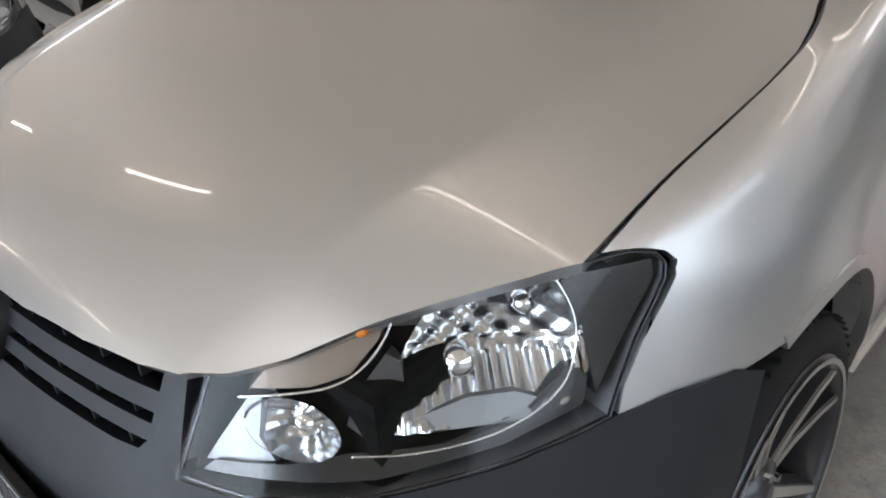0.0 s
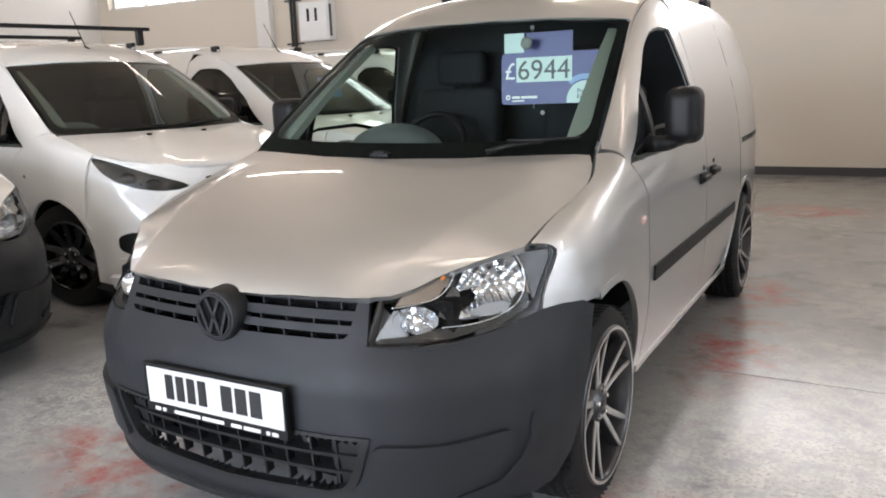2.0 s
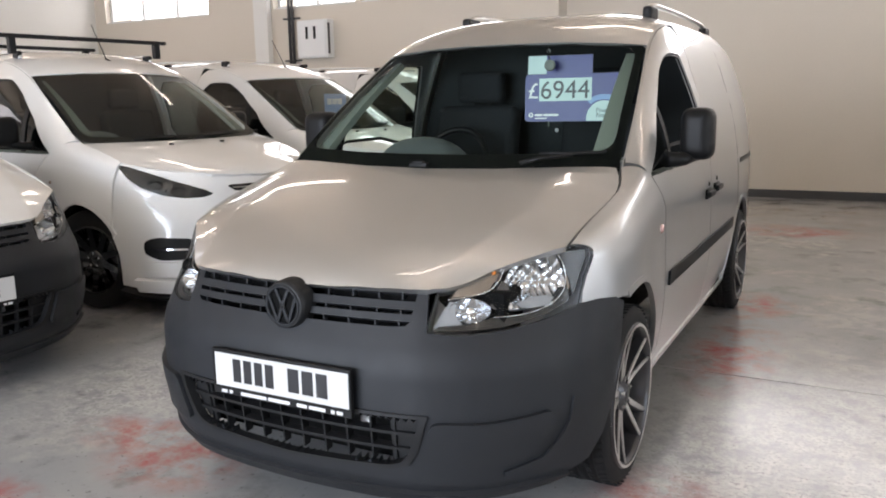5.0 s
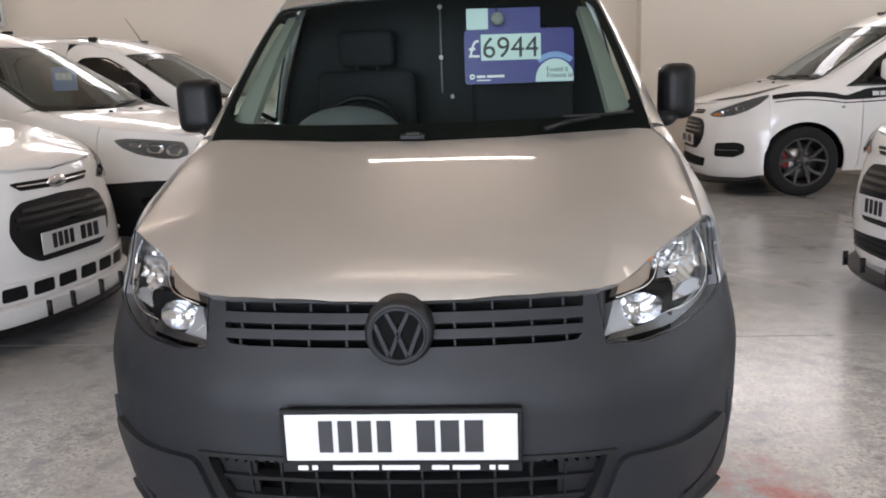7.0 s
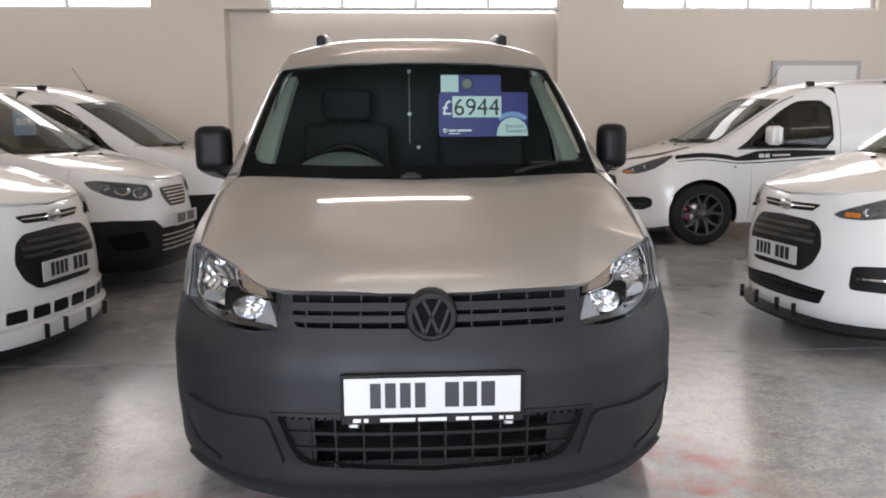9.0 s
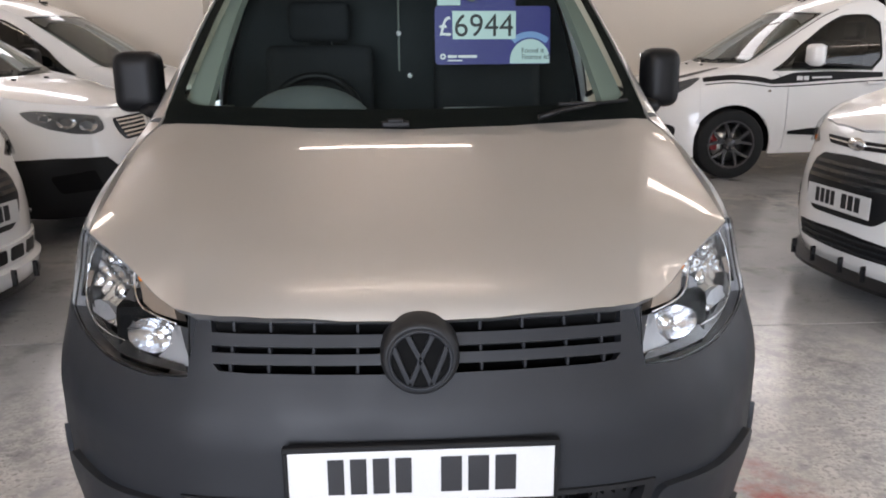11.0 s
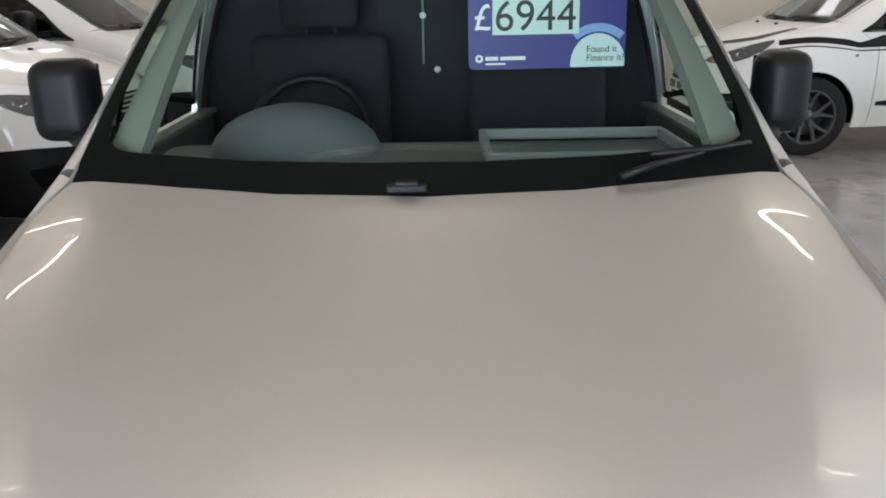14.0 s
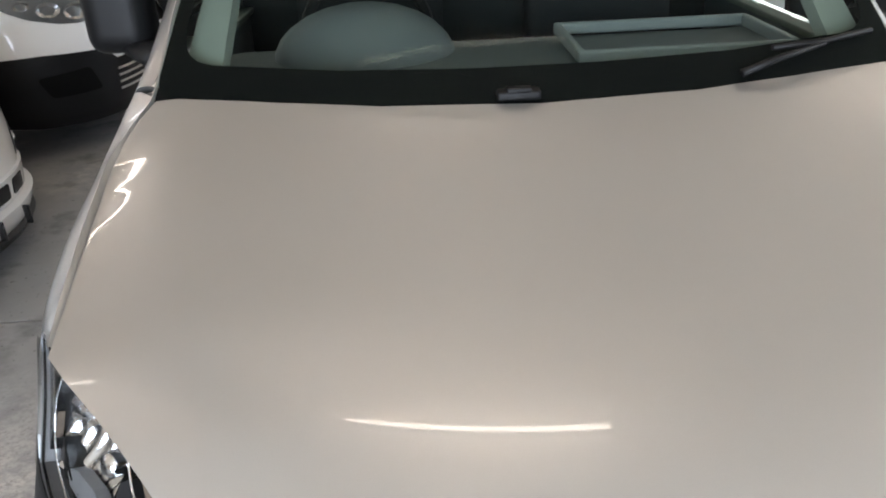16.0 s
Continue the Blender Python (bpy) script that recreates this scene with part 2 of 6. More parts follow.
def panel(name, loop, du, dv, fn, material, parent=None, label="", thick=0.010, sides=(1,), lift=0.0, hub=(0, 2.2, 0.8)):
    """A sheet-metal panel: the outline loop (u, v) laid on the surface fn(u, v), with folded edges. sides: 1 as given, -1 mirrored in x."""
    us, vs = [p[0] for p in loop], [p[1] for p in loop]
    ua, va = min(us), min(vs)
    nu, nv = max(1, math.ceil((max(us) - ua) / du)), max(1, math.ceil((max(vs) - va) / dv))
    du, dv = (max(us) - ua) / nu, (max(vs) - va) / nv
    gu, gv = np.meshgrid(ua + du * (np.arange(nu) + 0.5), va + dv * (np.arange(nv) + 0.5), indexing="ij")
    ins = inside(gu, gv, loop)
    hit = np.zeros((nu, nv), bool)
    for i in range(len(loop)):
        a, b = loop[i - 1], loop[i]
        k = int(max(abs(b[0] - a[0]) / du, abs(b[1] - a[1]) / dv) * 6) + 2
        for s in np.linspace(0, 1, k):
            x, y = (a[0] + s * (b[0] - a[0]) - ua) / du, (a[1] + s * (b[1] - a[1]) - va) / dv
            for e in (-1e-4, 1e-4):
                hit[min(max(int(x + e), 0), nu - 1), min(max(int(y + e), 0), nv - 1)] = True
    index, pts, faces = {}, [], []

    def vid(p):
        k = (round(p[0], 6), round(p[1], 6))
        if k not in index:
            index[k] = len(pts)
            pts.append(p)
        return index[k]

    for i in range(nu):
        for j in range(nv):
            a, b, c, d = ua + i * du, ua + (i + 1) * du, va + j * dv, va + (j + 1) * dv
            if hit[i, j]:
                poly = clip_cell(loop, a, b, c, d)
                full = abs(sum(poly[k - 1][0] * poly[k][1] - poly[k][0] * poly[k - 1][1] for k in range(len(poly)))) / 2
                if full > 0.9999 * du * dv:
                    poly = [(a, c), (b, c), (b, d), (a, d)]
            elif ins[i, j]:
                poly = [(a, c), (b, c), (b, d), (a, d)]
            else:
                continue
            ids = []
            for p in poly:
                q = vid(p)
                if q not in ids:
                    ids.append(q)
            if len(ids) > 2:
                area = sum(pts[ids[k - 1]][0] * pts[ids[k]][1] - pts[ids[k]][0] * pts[ids[k - 1]][1] for k in range(len(ids)))
                if abs(area) > 1e-9:
                    faces.append(ids if area > 0 else ids[::-1])
    return sheet(name, pts, faces, fn, material, parent, label, thick, sides, lift, hub)


def sheet(name, pts, faces, fn, material, parent=None, label="", thick=0.010, sides=(1,), lift=0.0, hub=(0, 2.2, 0.8)):
    """Lay flat faces over points (u, v) on the surface fn, with folded edges."""
    uv = np.array(pts)
    faces = [f if sum(pts[f[k - 1]][0] * pts[f[k]][1] - pts[f[k]][0] * pts[f[k - 1]][1] for k in range(len(f))) > 0 else f[::-1] for f in faces]
    e = 1e-4
    P = fn(uv[:, 0], uv[:, 1])
    N = np.cross(fn(uv[:, 0] + e, uv[:, 1]) - fn(uv[:, 0] - e, uv[:, 1]), fn(uv[:, 0], uv[:, 1] + e) - fn(uv[:, 0], uv[:, 1] - e))
    N /= np.maximum(np.linalg.norm(N, axis=1), 1e-12)[:, None]
    if np.sum(N * (P - np.array(hub))) < 0:
        N = -N
        faces = [f[::-1] for f in faces]
    P = P + lift * N
    if len(sides) > 1 and abs(P[:, 0]).min() > 0.003:
        made = [sheet(name, pts, faces, fn, material, parent, label, thick, (q,), lift, hub) for q in sides]
        return made[0]
    count = {}
    for f in faces:
        for k in range(len(f)):
            ed = (f[k - 1], f[k])
            count[ed] = count.get(ed, 0) + 1
    rim = [ed for ed in count if (ed[1], ed[0]) not in count and (abs(P[ed[0]][0]) > 1e-3 or abs(P[ed[1]][0]) > 1e-3)]
    V, NN, F = [], [], []
    for sgn in sides:
        o = len(V)
        m = np.array((sgn, 1, 1))
        V += list(P * m); NN += list(N * m)
        F += [[o + k for k in (f if sgn > 0 else f[::-1])] for f in faces]
        if thick:
            for a, b in rim:
                q = len(V)
                pa, pb = P[a] * m, P[b] * m
                ia, ib = (P[a] - thick * N[a]) * m, (P[b] - thick * N[b]) * m
                V += [pa, pb, ib, ia]
                nn = np.cross(pb - pa, N[a] * m) * sgn
                ln = np.linalg.norm(nn)
                nn = nn / ln if ln > 1e-12 else N[a] * m
                NN += [nn] * 4
                F.append([q + 1, q, q + 3, q + 2] if sgn > 0 else [q, q + 1, q + 2, q + 3])
    me = bpy.data.meshes.new(name)
    me.from_pydata([tuple(v) for v in V], [], F)
    me.materials.append(material)
    for f in me.polygons:
        f.use_smooth = True
    me.normals_split_custom_set_from_vertices([tuple(q) for q in NN])
    ob = new(name, me)
    if parent is not None:
        ob.parent = parent
    if label:
        ob["label"] = label
    return ob


def resample(line, n):
    p = np.array(line, float)
    d = np.concatenate([[0], np.cumsum(np.linalg.norm(np.diff(p, axis=0), axis=1))])
    q = np.linspace(0, d[-1], n)
    return np.stack([np.interp(q, d, p[:, 0]), np.interp(q, d, p[:, 1])], 1)


def strip(name, A, B, fn, material, parent=None, n=30, k=2, even=True, **kw):
    """A band between two lines A and B (u, v) on the surface fn; even: share points out along each line."""
    if even:
        A, B = resample(A, n), resample(B, n)
    else:
        A, B = np.array(A, float), np.array(B, float)
        n = len(A)
    pts = [tuple(A[i] + (B[i] - A[i]) * j / k) for i in range(n) for j in range(k + 1)]
    faces = [[i * (k + 1) + j, (i + 1) * (k + 1) + j, (i + 1) * (k + 1) + j + 1, i * (k + 1) + j + 1] for i in range(n - 1) for j in range(k)]
    return sheet(name, pts, faces, fn, material, parent, **kw)


def dense(loop, m=6):
    """More points on each side of a closed outline, back to its first point."""
    out = []
    for i in range(len(loop)):
        a, b = np.array(loop[i]), np.array(loop[(i + 1) % len(loop)])
        out += [tuple(a + (b - a) * j / m) for j in range(m)]
    return out + [out[0]]


def skirt(name, loop, fn, d0, d1, material, parent, sides=(1,), hub=(0, 2.2, 0.8)):
    """Walls under an outline on the surface fn, from depth d0 to d1."""
    L = np.array(dense(loop, 4))
    e = 1e-4
    P = fn(L[:, 0], L[:, 1])
    N = np.cross(fn(L[:, 0] + e, L[:, 1]) - fn(L[:, 0] - e, L[:, 1]), fn(L[:, 0], L[:, 1] + e) - fn(L[:, 0], L[:, 1] - e))
    N /= np.linalg.norm(N, axis=1)[:, None]
    if np.sum(N * (P - np.array(hub))) < 0:
        N = -N
    bm = bmesh.new()
    for sg in sides:
        a = [bm.verts.new((p * (sg, 1, 1))) for p in P - d0 * N]
        b = [bm.verts.new((p * (sg, 1, 1))) for p in P - d1 * N]
        for i in range(len(a) - 1):
            bm.faces.new((a[i], a[i + 1], b[i + 1], b[i]))
    return part(name, bm, material, parent)


def rounded(loop, r, n=4):
    """Round the corners of an outline."""
    out = []
    m = len(loop)
    for i in range(m):
        a, b, c = (np.array(loop[k % m], float) for k in (i - 1, i, i + 1))
        la, lc = np.linalg.norm(a - b), np.linalg.norm(c - b)
        k = min(r, 0.45 * la, 0.45 * lc)
        p, q = b + (a - b) / la * k, b + (c - b) / lc * k
        for s in np.linspace(0, 1, n + 1):
            out.append(tuple((1 - s) ** 2 * p + 2 * s * (1 - s) * b + s * s * q))
    return out


def section_surface(curves):
    """A body side B(y, v): v runs through the curves (rows of y, x, z), from the sill to the roof's middle line."""
    fs = [curve1(c) for c in curves]

    def fn(y, v):
        y, v = np.asarray(y, float), np.asarray(v, float)
        C = np.stack([f(y) for f in fs])  # k, n, 2
        mir = C[-2] * np.array((-1, 1))
        C = np.concatenate([C, mir[None]])
        k = len(fs)
        d = np.maximum(np.linalg.norm(np.diff(C, axis=0), axis=-1), 1e-6)[..., None]
        i = np.clip(np.floor(v).astype(int), 0, k - 2)
        s = (v - i)[:, None]
        n = np.arange(len(y))
        p, q, h = C[i, n], C[i + 1, n], d[i, n]
        ip = np.maximum(i - 1, 0)
        hp, hn = d[ip, n], d[i + 1, n]
        sl = (q - p) / h
        slp, sln = (p - C[ip, n]) / hp, (C[i + 2, n] - q) / hn
        first = (i == 0)[:, None]
        ta = np.where(first, sl, (slp * h + sl * hp) / (h + hp))
        tb = (sl * hn + sln * h) / (h + hn)
        o = p * (1 + 2 * s) * (1 - s) ** 2 + h * ta * s * (1 - s) ** 2 + q * s * s * (3 - 2 * s) + h * tb * s * s * (s - 1)
        return np.stack([o[:, 0], y, o[:, 1]], 1)

    def at(y, z):
        """v at which the side at y has the height z."""
        v = np.linspace(0, len(fs) - 1.001, 500)
        zz = fn(np.full_like(v, y), v)[:, 2]
        return float(np.interp(z, np.maximum.accumulate(zz), v))
    return fn, at


def arc(cy, cz, r, a0, a1, n):
    return [(cy + r * math.cos(radians(a)), cz + r * math.sin(radians(a))) for a in np.linspace(a0, a1, n)]


def bars(bm, xs, z, h, y, depth=0.001):
    """Plain bars of writing: (x0, x1) pairs at height z."""
    for a, b in xs:
        box(bm, (a + b) / 2, y, z, b - a, depth, h)

# ---- the showroom ----
WALLPAINT = mat("cream_wall_paint", (0.66, 0.60, 0.52), 0.75, blotch=0.04, blotch_scale=0.8, grain=0.03, grain_scale=40, bump=0.15, bump_scale=60)
WHITEWALL = mat("white_wall_paint", (0.74, 0.73, 0.70), 0.75, blotch=0.04, blotch_scale=0.8, grain=0.03, grain_scale=40, bump=0.15, bump_scale=60)
SKIRT = mat("dark_grey_skirting_paint", (0.05, 0.05, 0.052), 0.6, blotch=0.15, blotch_scale=5)
SKIRTGREY = mat("grey_frame_paint", (0.42, 0.42, 0.41), 0.5, blotch=0.05)
FRAMEWHITE = mat("white_window_frame", (0.75, 0.76, 0.76), 0.4, grain=0.03)
CEILING = mat("cream_ceiling_board", (0.74, 0.63, 0.51), 0.85, blotch=0.05, blotch_scale=0.7, grain=0.03, grain_scale=30)
DAYGLOW = glow("overcast_daylight", (0.93, 0.97, 1.0), 6.0)
TUBE = glow("fluorescent_tube", (1.0, 0.90, 0.76), 14.2)


def floor_material():
    """Worn grey painted concrete: patches worn to pale concrete, some lightened for window glare, red paint stains,
    dark marks.
    """
    m = bpy.data.materials.new("worn_grey_floor_paint")
    m.use_nodes = True
    n, l = m.node_tree.nodes, m.node_tree.links
    p = n["Principled BSDF"]
    tc = n.new("ShaderNodeTexCoord")

    def noi(scale, detail=6.0, rough=0.6):
        t = n.new("ShaderNodeTexNoise")
        t.inputs["Scale"].default_value, t.inputs["Detail"].default_value, t.inputs["Roughness"].default_value = scale, detail, rough
        l.new(tc.outputs["Object"], t.inputs["Vector"])
        return t.outputs[0]

    def ramp(src, a, b):
        r = n.new("ShaderNodeMapRange")
        r.inputs["From Min"].default_value, r.inputs["From Max"].default_value = a, b
        l.new(src, r.inputs["Value"])
        return r.outputs[0]

    def mixc(fac, a, b):
        x = n.new("ShaderNodeMix")
        x.data_type = "RGBA"
        l.new(fac, x.inputs[0])
        for s, k in ((a, 6), (b, 7)):
            if isinstance(s, tuple):
                x.inputs[k].default_value = (*s, 1)
            else:
                l.new(s, x.inputs[k])
        return x.outputs[2]

    def mul(a, b):
        x = n.new("ShaderNodeMath"); x.operation = "MULTIPLY"
        l.new(a, x.inputs[0])
        if isinstance(b, float):
            x.inputs[1].default_value = b
        else:
            l.new(b, x.inputs[1])
        return x.outputs[0]

    base = mixc(ramp(noi(1.3), 0.35, 0.65), (0.31, 0.31, 0.315), (0.385, 0.38, 0.375))
    worn = mul(ramp(noi(0.9), 0.52, 0.60), ramp(noi(9.0, 8), 0.42, 0.58))
    col = mixc(worn, base, (0.46, 0.44, 0.415))
    specks = ramp(noi(38.0, 5), 0.62, 0.70)
    col = mixc(mul(specks, 0.8), col, (0.11, 0.11, 0.11))
    col = mixc(mul(ramp(noi(3.1, 8), 0.55, 0.70), 0.6), col, (0.10, 0.10, 0.105))
    def patches(*spots):
        """Soft round patches at (x, y, rx, ry)."""
        out = None
        for cx, cy, rx, ry in spots:
            mp = n.new("ShaderNodeMapping")
            mp.inputs["Location"].default_value = (-cx / rx, -cy / ry, 0)
            mp.inputs["Scale"].default_value = (1 / rx, 1 / ry, 1)
            l.new(tc.outputs["Object"], mp.inputs["Vector"])
            ln = n.new("ShaderNodeVectorMath"); ln.operation = "LENGTH"
            l.new(mp.outputs[0], ln.inputs[0])
            k = ramp(ln.outputs["Value"], 1.0, 0.3)
            if out is None:
                out = k
            else:
                x = n.new("ShaderNodeMath"); x.operation = "MAXIMUM"
                l.new(out, x.inputs[0]); l.new(k, x.inputs[1])
                out = x.outputs[0]
        return out

    # pale gritty worn patches, set and lightened where window glare lies; then red paint stains
    bare_glare = mul(patches((1.5, 1.1, 0.9, 1.7), (-1.5, 0.9, 0.7, 1.0), (-0.6, -0.6, 0.8, 0.5)), ramp(noi(11.0, 9, 0.75), 0.40, 0.56))
    col = mixc(mul(bare_glare, 0.9), col, (0.62, 0.60, 0.57))
    col = mixc(mul(mul(bare_glare, ramp(noi(55.0, 6, 0.7), 0.48, 0.62)), 0.8), col, (0.17, 0.165, 0.16))
    stain = patches((0.95, 6.9, 0.75, 0.5), (-1.0, 0.35, 0.45, 0.22), (1.02, 0.55, 0.32, 0.5), (1.0, 2.5, 0.28, 0.8), (-0.75, 0.25, 0.4, 0.3), (-1.25, -0.3, 0.5, 0.2), (0.95, 3.6, 0.3, 0.5))
    col = mixc(mul(stain, ramp(noi(4.2, 8, 0.7), 0.42, 0.66)), col, (0.42, 0.055, 0.04))
    l.new(col, p.inputs["Base Color"])
    rr = n.new("ShaderNodeMapRange")
    rr.inputs["From Min"].default_value, rr.inputs["From Max"].default_value = 0.3, 0.7
    rr.inputs["To Min"].default_value, rr.inputs["To Max"].default_value = 0.08, 0.27
    p.inputs["Specular IOR Level"].default_value = 0.85
    l.new(noi(2.2, 8), rr.inputs["Value"])
    l.new(rr.outputs[0], p.inputs["Roughness"])
    bp = n.new("ShaderNodeBump")
    bp.inputs["Strength"].default_value, bp.inputs["Distance"].default_value = 0.45, 0.004
    l.new(noi(14.0, 8, 0.65), bp.inputs["Height"]); l.new(bp.outputs[0], p.inputs["Normal"])
    return m


FLOOR = floor_material()
X0, X1, Y0, Y1, CEIL = -12.2, 9.0, -7.0, 9.45, 4.24
BAYY = 9.8


def setting(name, label, category, *boxes, material, bevel=0.0):
    bm = bmesh.new()
    for b in boxes:
        box(bm, *b, bevel)
    ob = part(name, bm, material, None)
    return tagged(ob, label, category, kind="structure")


def slab(x0, x1, y0, y1, z0, z1):
    return ((x0 + x1) / 2, (y0 + y1) / 2, (z0 + z1) / 2, x1 - x0, y1 - y0, z1 - z0)


# floor in two pours with a narrow joint
setting("floor", "worn grey painted concrete floor with red paint stains", "floor",
        slab(X0 - 0.3, X1 + 0.3, Y0 - 0.3, 2.143, -0.2, 0), slab(X0 - 0.3, X1 + 0.3, 2.155, 10.2, -0.2, 0),
        slab(X0 - 0.3, X1 + 0.3, 2.13, 2.17, -0.2, -0.012), material=FLOOR)
setting("ceiling", "cream boarded ceiling with strip lamps", "ceiling", slab(X0 - 0.3, X1 + 0.3, Y0 - 0.3, 10.2, CEIL, CEIL + 0.2), material=CEILING)

# rear wall: a middle bay set back between two flush stretches, high windows above 3 m
WIN_Z0, WIN_Z1 = 2.98, 4.05
setting("wall_north", "cream painted rear wall with a recessed bay", "wall",
        slab(-2.5, 2.25, BAYY, BAYY + 0.3, 0, WIN_Z0), slab(X0, -2.5, Y1, BAYY + 0.3, 0, WIN_Z0), slab(2.25, X1, Y1, BAYY + 0.3, 0, WIN_Z0),
        slab(X0, X1, Y1, BAYY + 0.3, WIN_Z1, CEIL),
        slab(-8.1, -7.7, Y1, BAYY + 0.3, WIN_Z0, WIN_Z1), slab(-3.5, -1.9, Y1, BAYY + 0.3, WIN_Z0, WIN_Z1), slab(2.3, 3.2, Y1, BAYY + 0.3, WIN_Z0, WIN_Z1),
        slab(7.0, X1, Y1, BAYY + 0.3, WIN_Z0, WIN_Z1), slab(X0, -11.9, Y1, BAYY + 0.3, WIN_Z0, WIN_Z1), slab(-9.2, -8.1, Y1, BAYY + 0.3, WIN_Z0, WIN_Z1),
        slab(-6.0, -5.9, Y1, BAYY + 0.3, WIN_Z0, WIN_Z1), material=WALLPAINT)
setting("wall_pier", "white painted pier on the rear wall", "wall", slab(-8.05, -7.75, Y1 - 0.12, Y1 - 0.002, 0, CEIL), material=WHITEWALL)
setting("baseboard", "dark grey painted skirting", "baseboard",
        slab(-2.49, 2.24, BAYY - 0.02, BAYY - 0.003, 0, 0.11), slab(X0, -2.5, Y1 - 0.02, Y1 - 0.003, 0, 0.11), slab(2.25, X1, Y1 - 0.02, Y1 - 0.003, 0, 0.11), material=SKIRT)
setting("wall_west", "white painted side wall", "wall", slab(X0 - 0.3, X0, Y0 - 0.3, BAYY + 0.3, 0, CEIL), material=WHITEWALL)
setting("wall_east", "cream painted side wall", "wall", slab(X1, X1 + 0.3, Y0 - 0.3, BAYY + 0.3, 0, CEIL), material=WALLPAINT)
setting("wall_south", "cream painted wall beside the open roller door", "wall",
        slab(X0, -4.0, Y0 - 0.3, Y0, 0, CEIL), slab(3.0, X1, Y0 - 0.3, Y0, 0, CEIL), slab(-4.0, 3.0, Y0 - 0.3, Y0, 3.5, CEIL), material=WALLPAINT)


def window(name, x0, x1, panes):
    w = thing(name, pose(0, Y1 + 0.16, 0), "high white-framed window with bright overcast daylight", "window", kind="structure")
    bm = bmesh.new()
    t = 0.05
    for b in (slab(x0, x1, -0.03, 0.03, WIN_Z0, WIN_Z0 + t), slab(x0, x1, -0.03, 0.03, WIN_Z1 - t, WIN_Z1), slab(x0, x0 + t, -0.029, 0.029, WIN_Z0 + t, WIN_Z1 - t), slab(x1 - t, x1, -0.029, 0.029, WIN_Z0 + t, WIN_Z1 - t)):
        box(bm, *b)
    for i in range(1, panes):
        x = x0 + (x1 - x0) * i / panes
        box(bm, *slab(x - 0.03, x + 0.03, -0.028, 0.028, WIN_Z0 + t, WIN_Z1 - t))
    part("window_frame", bm, FRAMEWHITE, w)
    boxed("window_sill", ((x0 + x1) / 2, -0.085, WIN_Z0 + 0.011), (x1 - x0 - 0.004, 0.10, 0.02), FRAMEWHITE, w)
    for i in range(panes):
        a, b = x0 + (x1 - x0) * i / panes + 0.05, x0 + (x1 - x0) * (i + 1) / panes - 0.05
        pane = boxed("pane", ((a + b) / 2, 0.0, (WIN_Z0 + WIN_Z1) / 2), (b - a, 0.006, WIN_Z1 - WIN_Z0 - 2 * t), LENS, w, 0)
        pane.visible_shadow = False


window("window_1", -11.9, -9.2, 3)
window("window_2", -7.7, -6.0, 2)
window("window_3", -5.9, -3.5, 2)
window("window_4", -1.9, 2.3, 4)
window("window_5", 3.2, 7.0, 4)
bm = bmesh.new()
box(bm, -1.5, BAYY + 1.2, 3.6, 26, 0.02, 3.0)
tagged(part("backdrop", bm, DAYGLOW, None), "bright overcast sky outside the windows", "sky", kind="structure")


def strip_lamp(x, y):
    m = thing("strip_lamp", pose(x, y, CEIL - 0.12), "white fluorescent strip lamp under the ceiling, lit", "ceiling lamp", "strip lamps")
    boxed("housing", (0, 0, 0.062), (1.68, 0.09, 0.06), FRAMEWHITE, m)
    bm = bmesh.new()
    tube(bm, [(-0.81, 0, 0), (0.81, 0, 0)], 0.028, 12)
    part("tube", bm, TUBE, m, "glowing fluorescent tube", True)
    for s in (-1, 1):
        boxed("bracket", (0.45 * s, 0, 0.1), (0.03, 0.03, 0.045), FRAMEWHITE, m, 0)
        boxed("end_cap", (0.825 * s, 0, 0), (0.03, 0.07, 0.07), FRAMEWHITE, m)
    return m


lamp0 = strip_lamp(-0.15, 0.94)
# column x 8.05 is added to brighten the rear wall's right part and floor
for y in (-3.0, 0.94, 5.03):
    for x in (-9.3, -4.75, -0.15, 3.95, 8.05):
        if (x, y) != (-0.15, 0.94):
            copy_thing(lamp0, pose(x, y, CEIL - 0.12))


# -- on the rear wall --
box_ = thing("fuse_box", pose(-6.75, Y1 - 0.1, 2.43), "white metal electrical cabinet on the wall", "fuse box")
boxed("cabinet", (0, 0.0, 0), (0.62, 0.19, 0.62), FRAMEWHITE, box_, 0.012)
boxed("cabinet_door", (0.0, -0.102, 0), (0.56, 0.014, 0.56), FRAMEWHITE, box_, 0.006)
for dx in (-0.10, 0.06):
    boxed("switch_window", (dx, -0.111, 0.10), (0.05, 0.006, 0.20), BLACK, box_, 0.002)
boxed("hinge_strip", (0.315, -0.06, 0), (0.014, 0.05, 0.5), SKIRT, box_, 0.003)
duct = thing("cable_duct", pose(-7.32, Y1 - 0.06, 3.0), "grey vertical cable pipes clipped to the wall", "pipe")
for dx in (0.0, 0.07):
    bm = bmesh.new()
    tube(bm, [(dx, 0, -1.1), (dx, 0, 1.2)], 0.026, 10)
    part("pipe", bm, SKIRT, duct, "", True)
for z in (-0.9, -0.2, 0.5):
    boxed("clip", (0.03, 0.03, z), (0.34, 0.04, 0.03), SKIRT, duct, 0.003)
panelw = thing("wall_panel", pose(6.1, Y1 - 0.03, 1.45), "grey framed door panel on the wall", "panel")
boxed("frame", (0, 0, 0.4), (1.34, 0.05, 0.80), SKIRTGREY, panelw, 0.006)
boxed("face", (0, -0.028, 0.37), (1.20, 0.012, 0.72), WHITEWALL, panelw, 0.004)

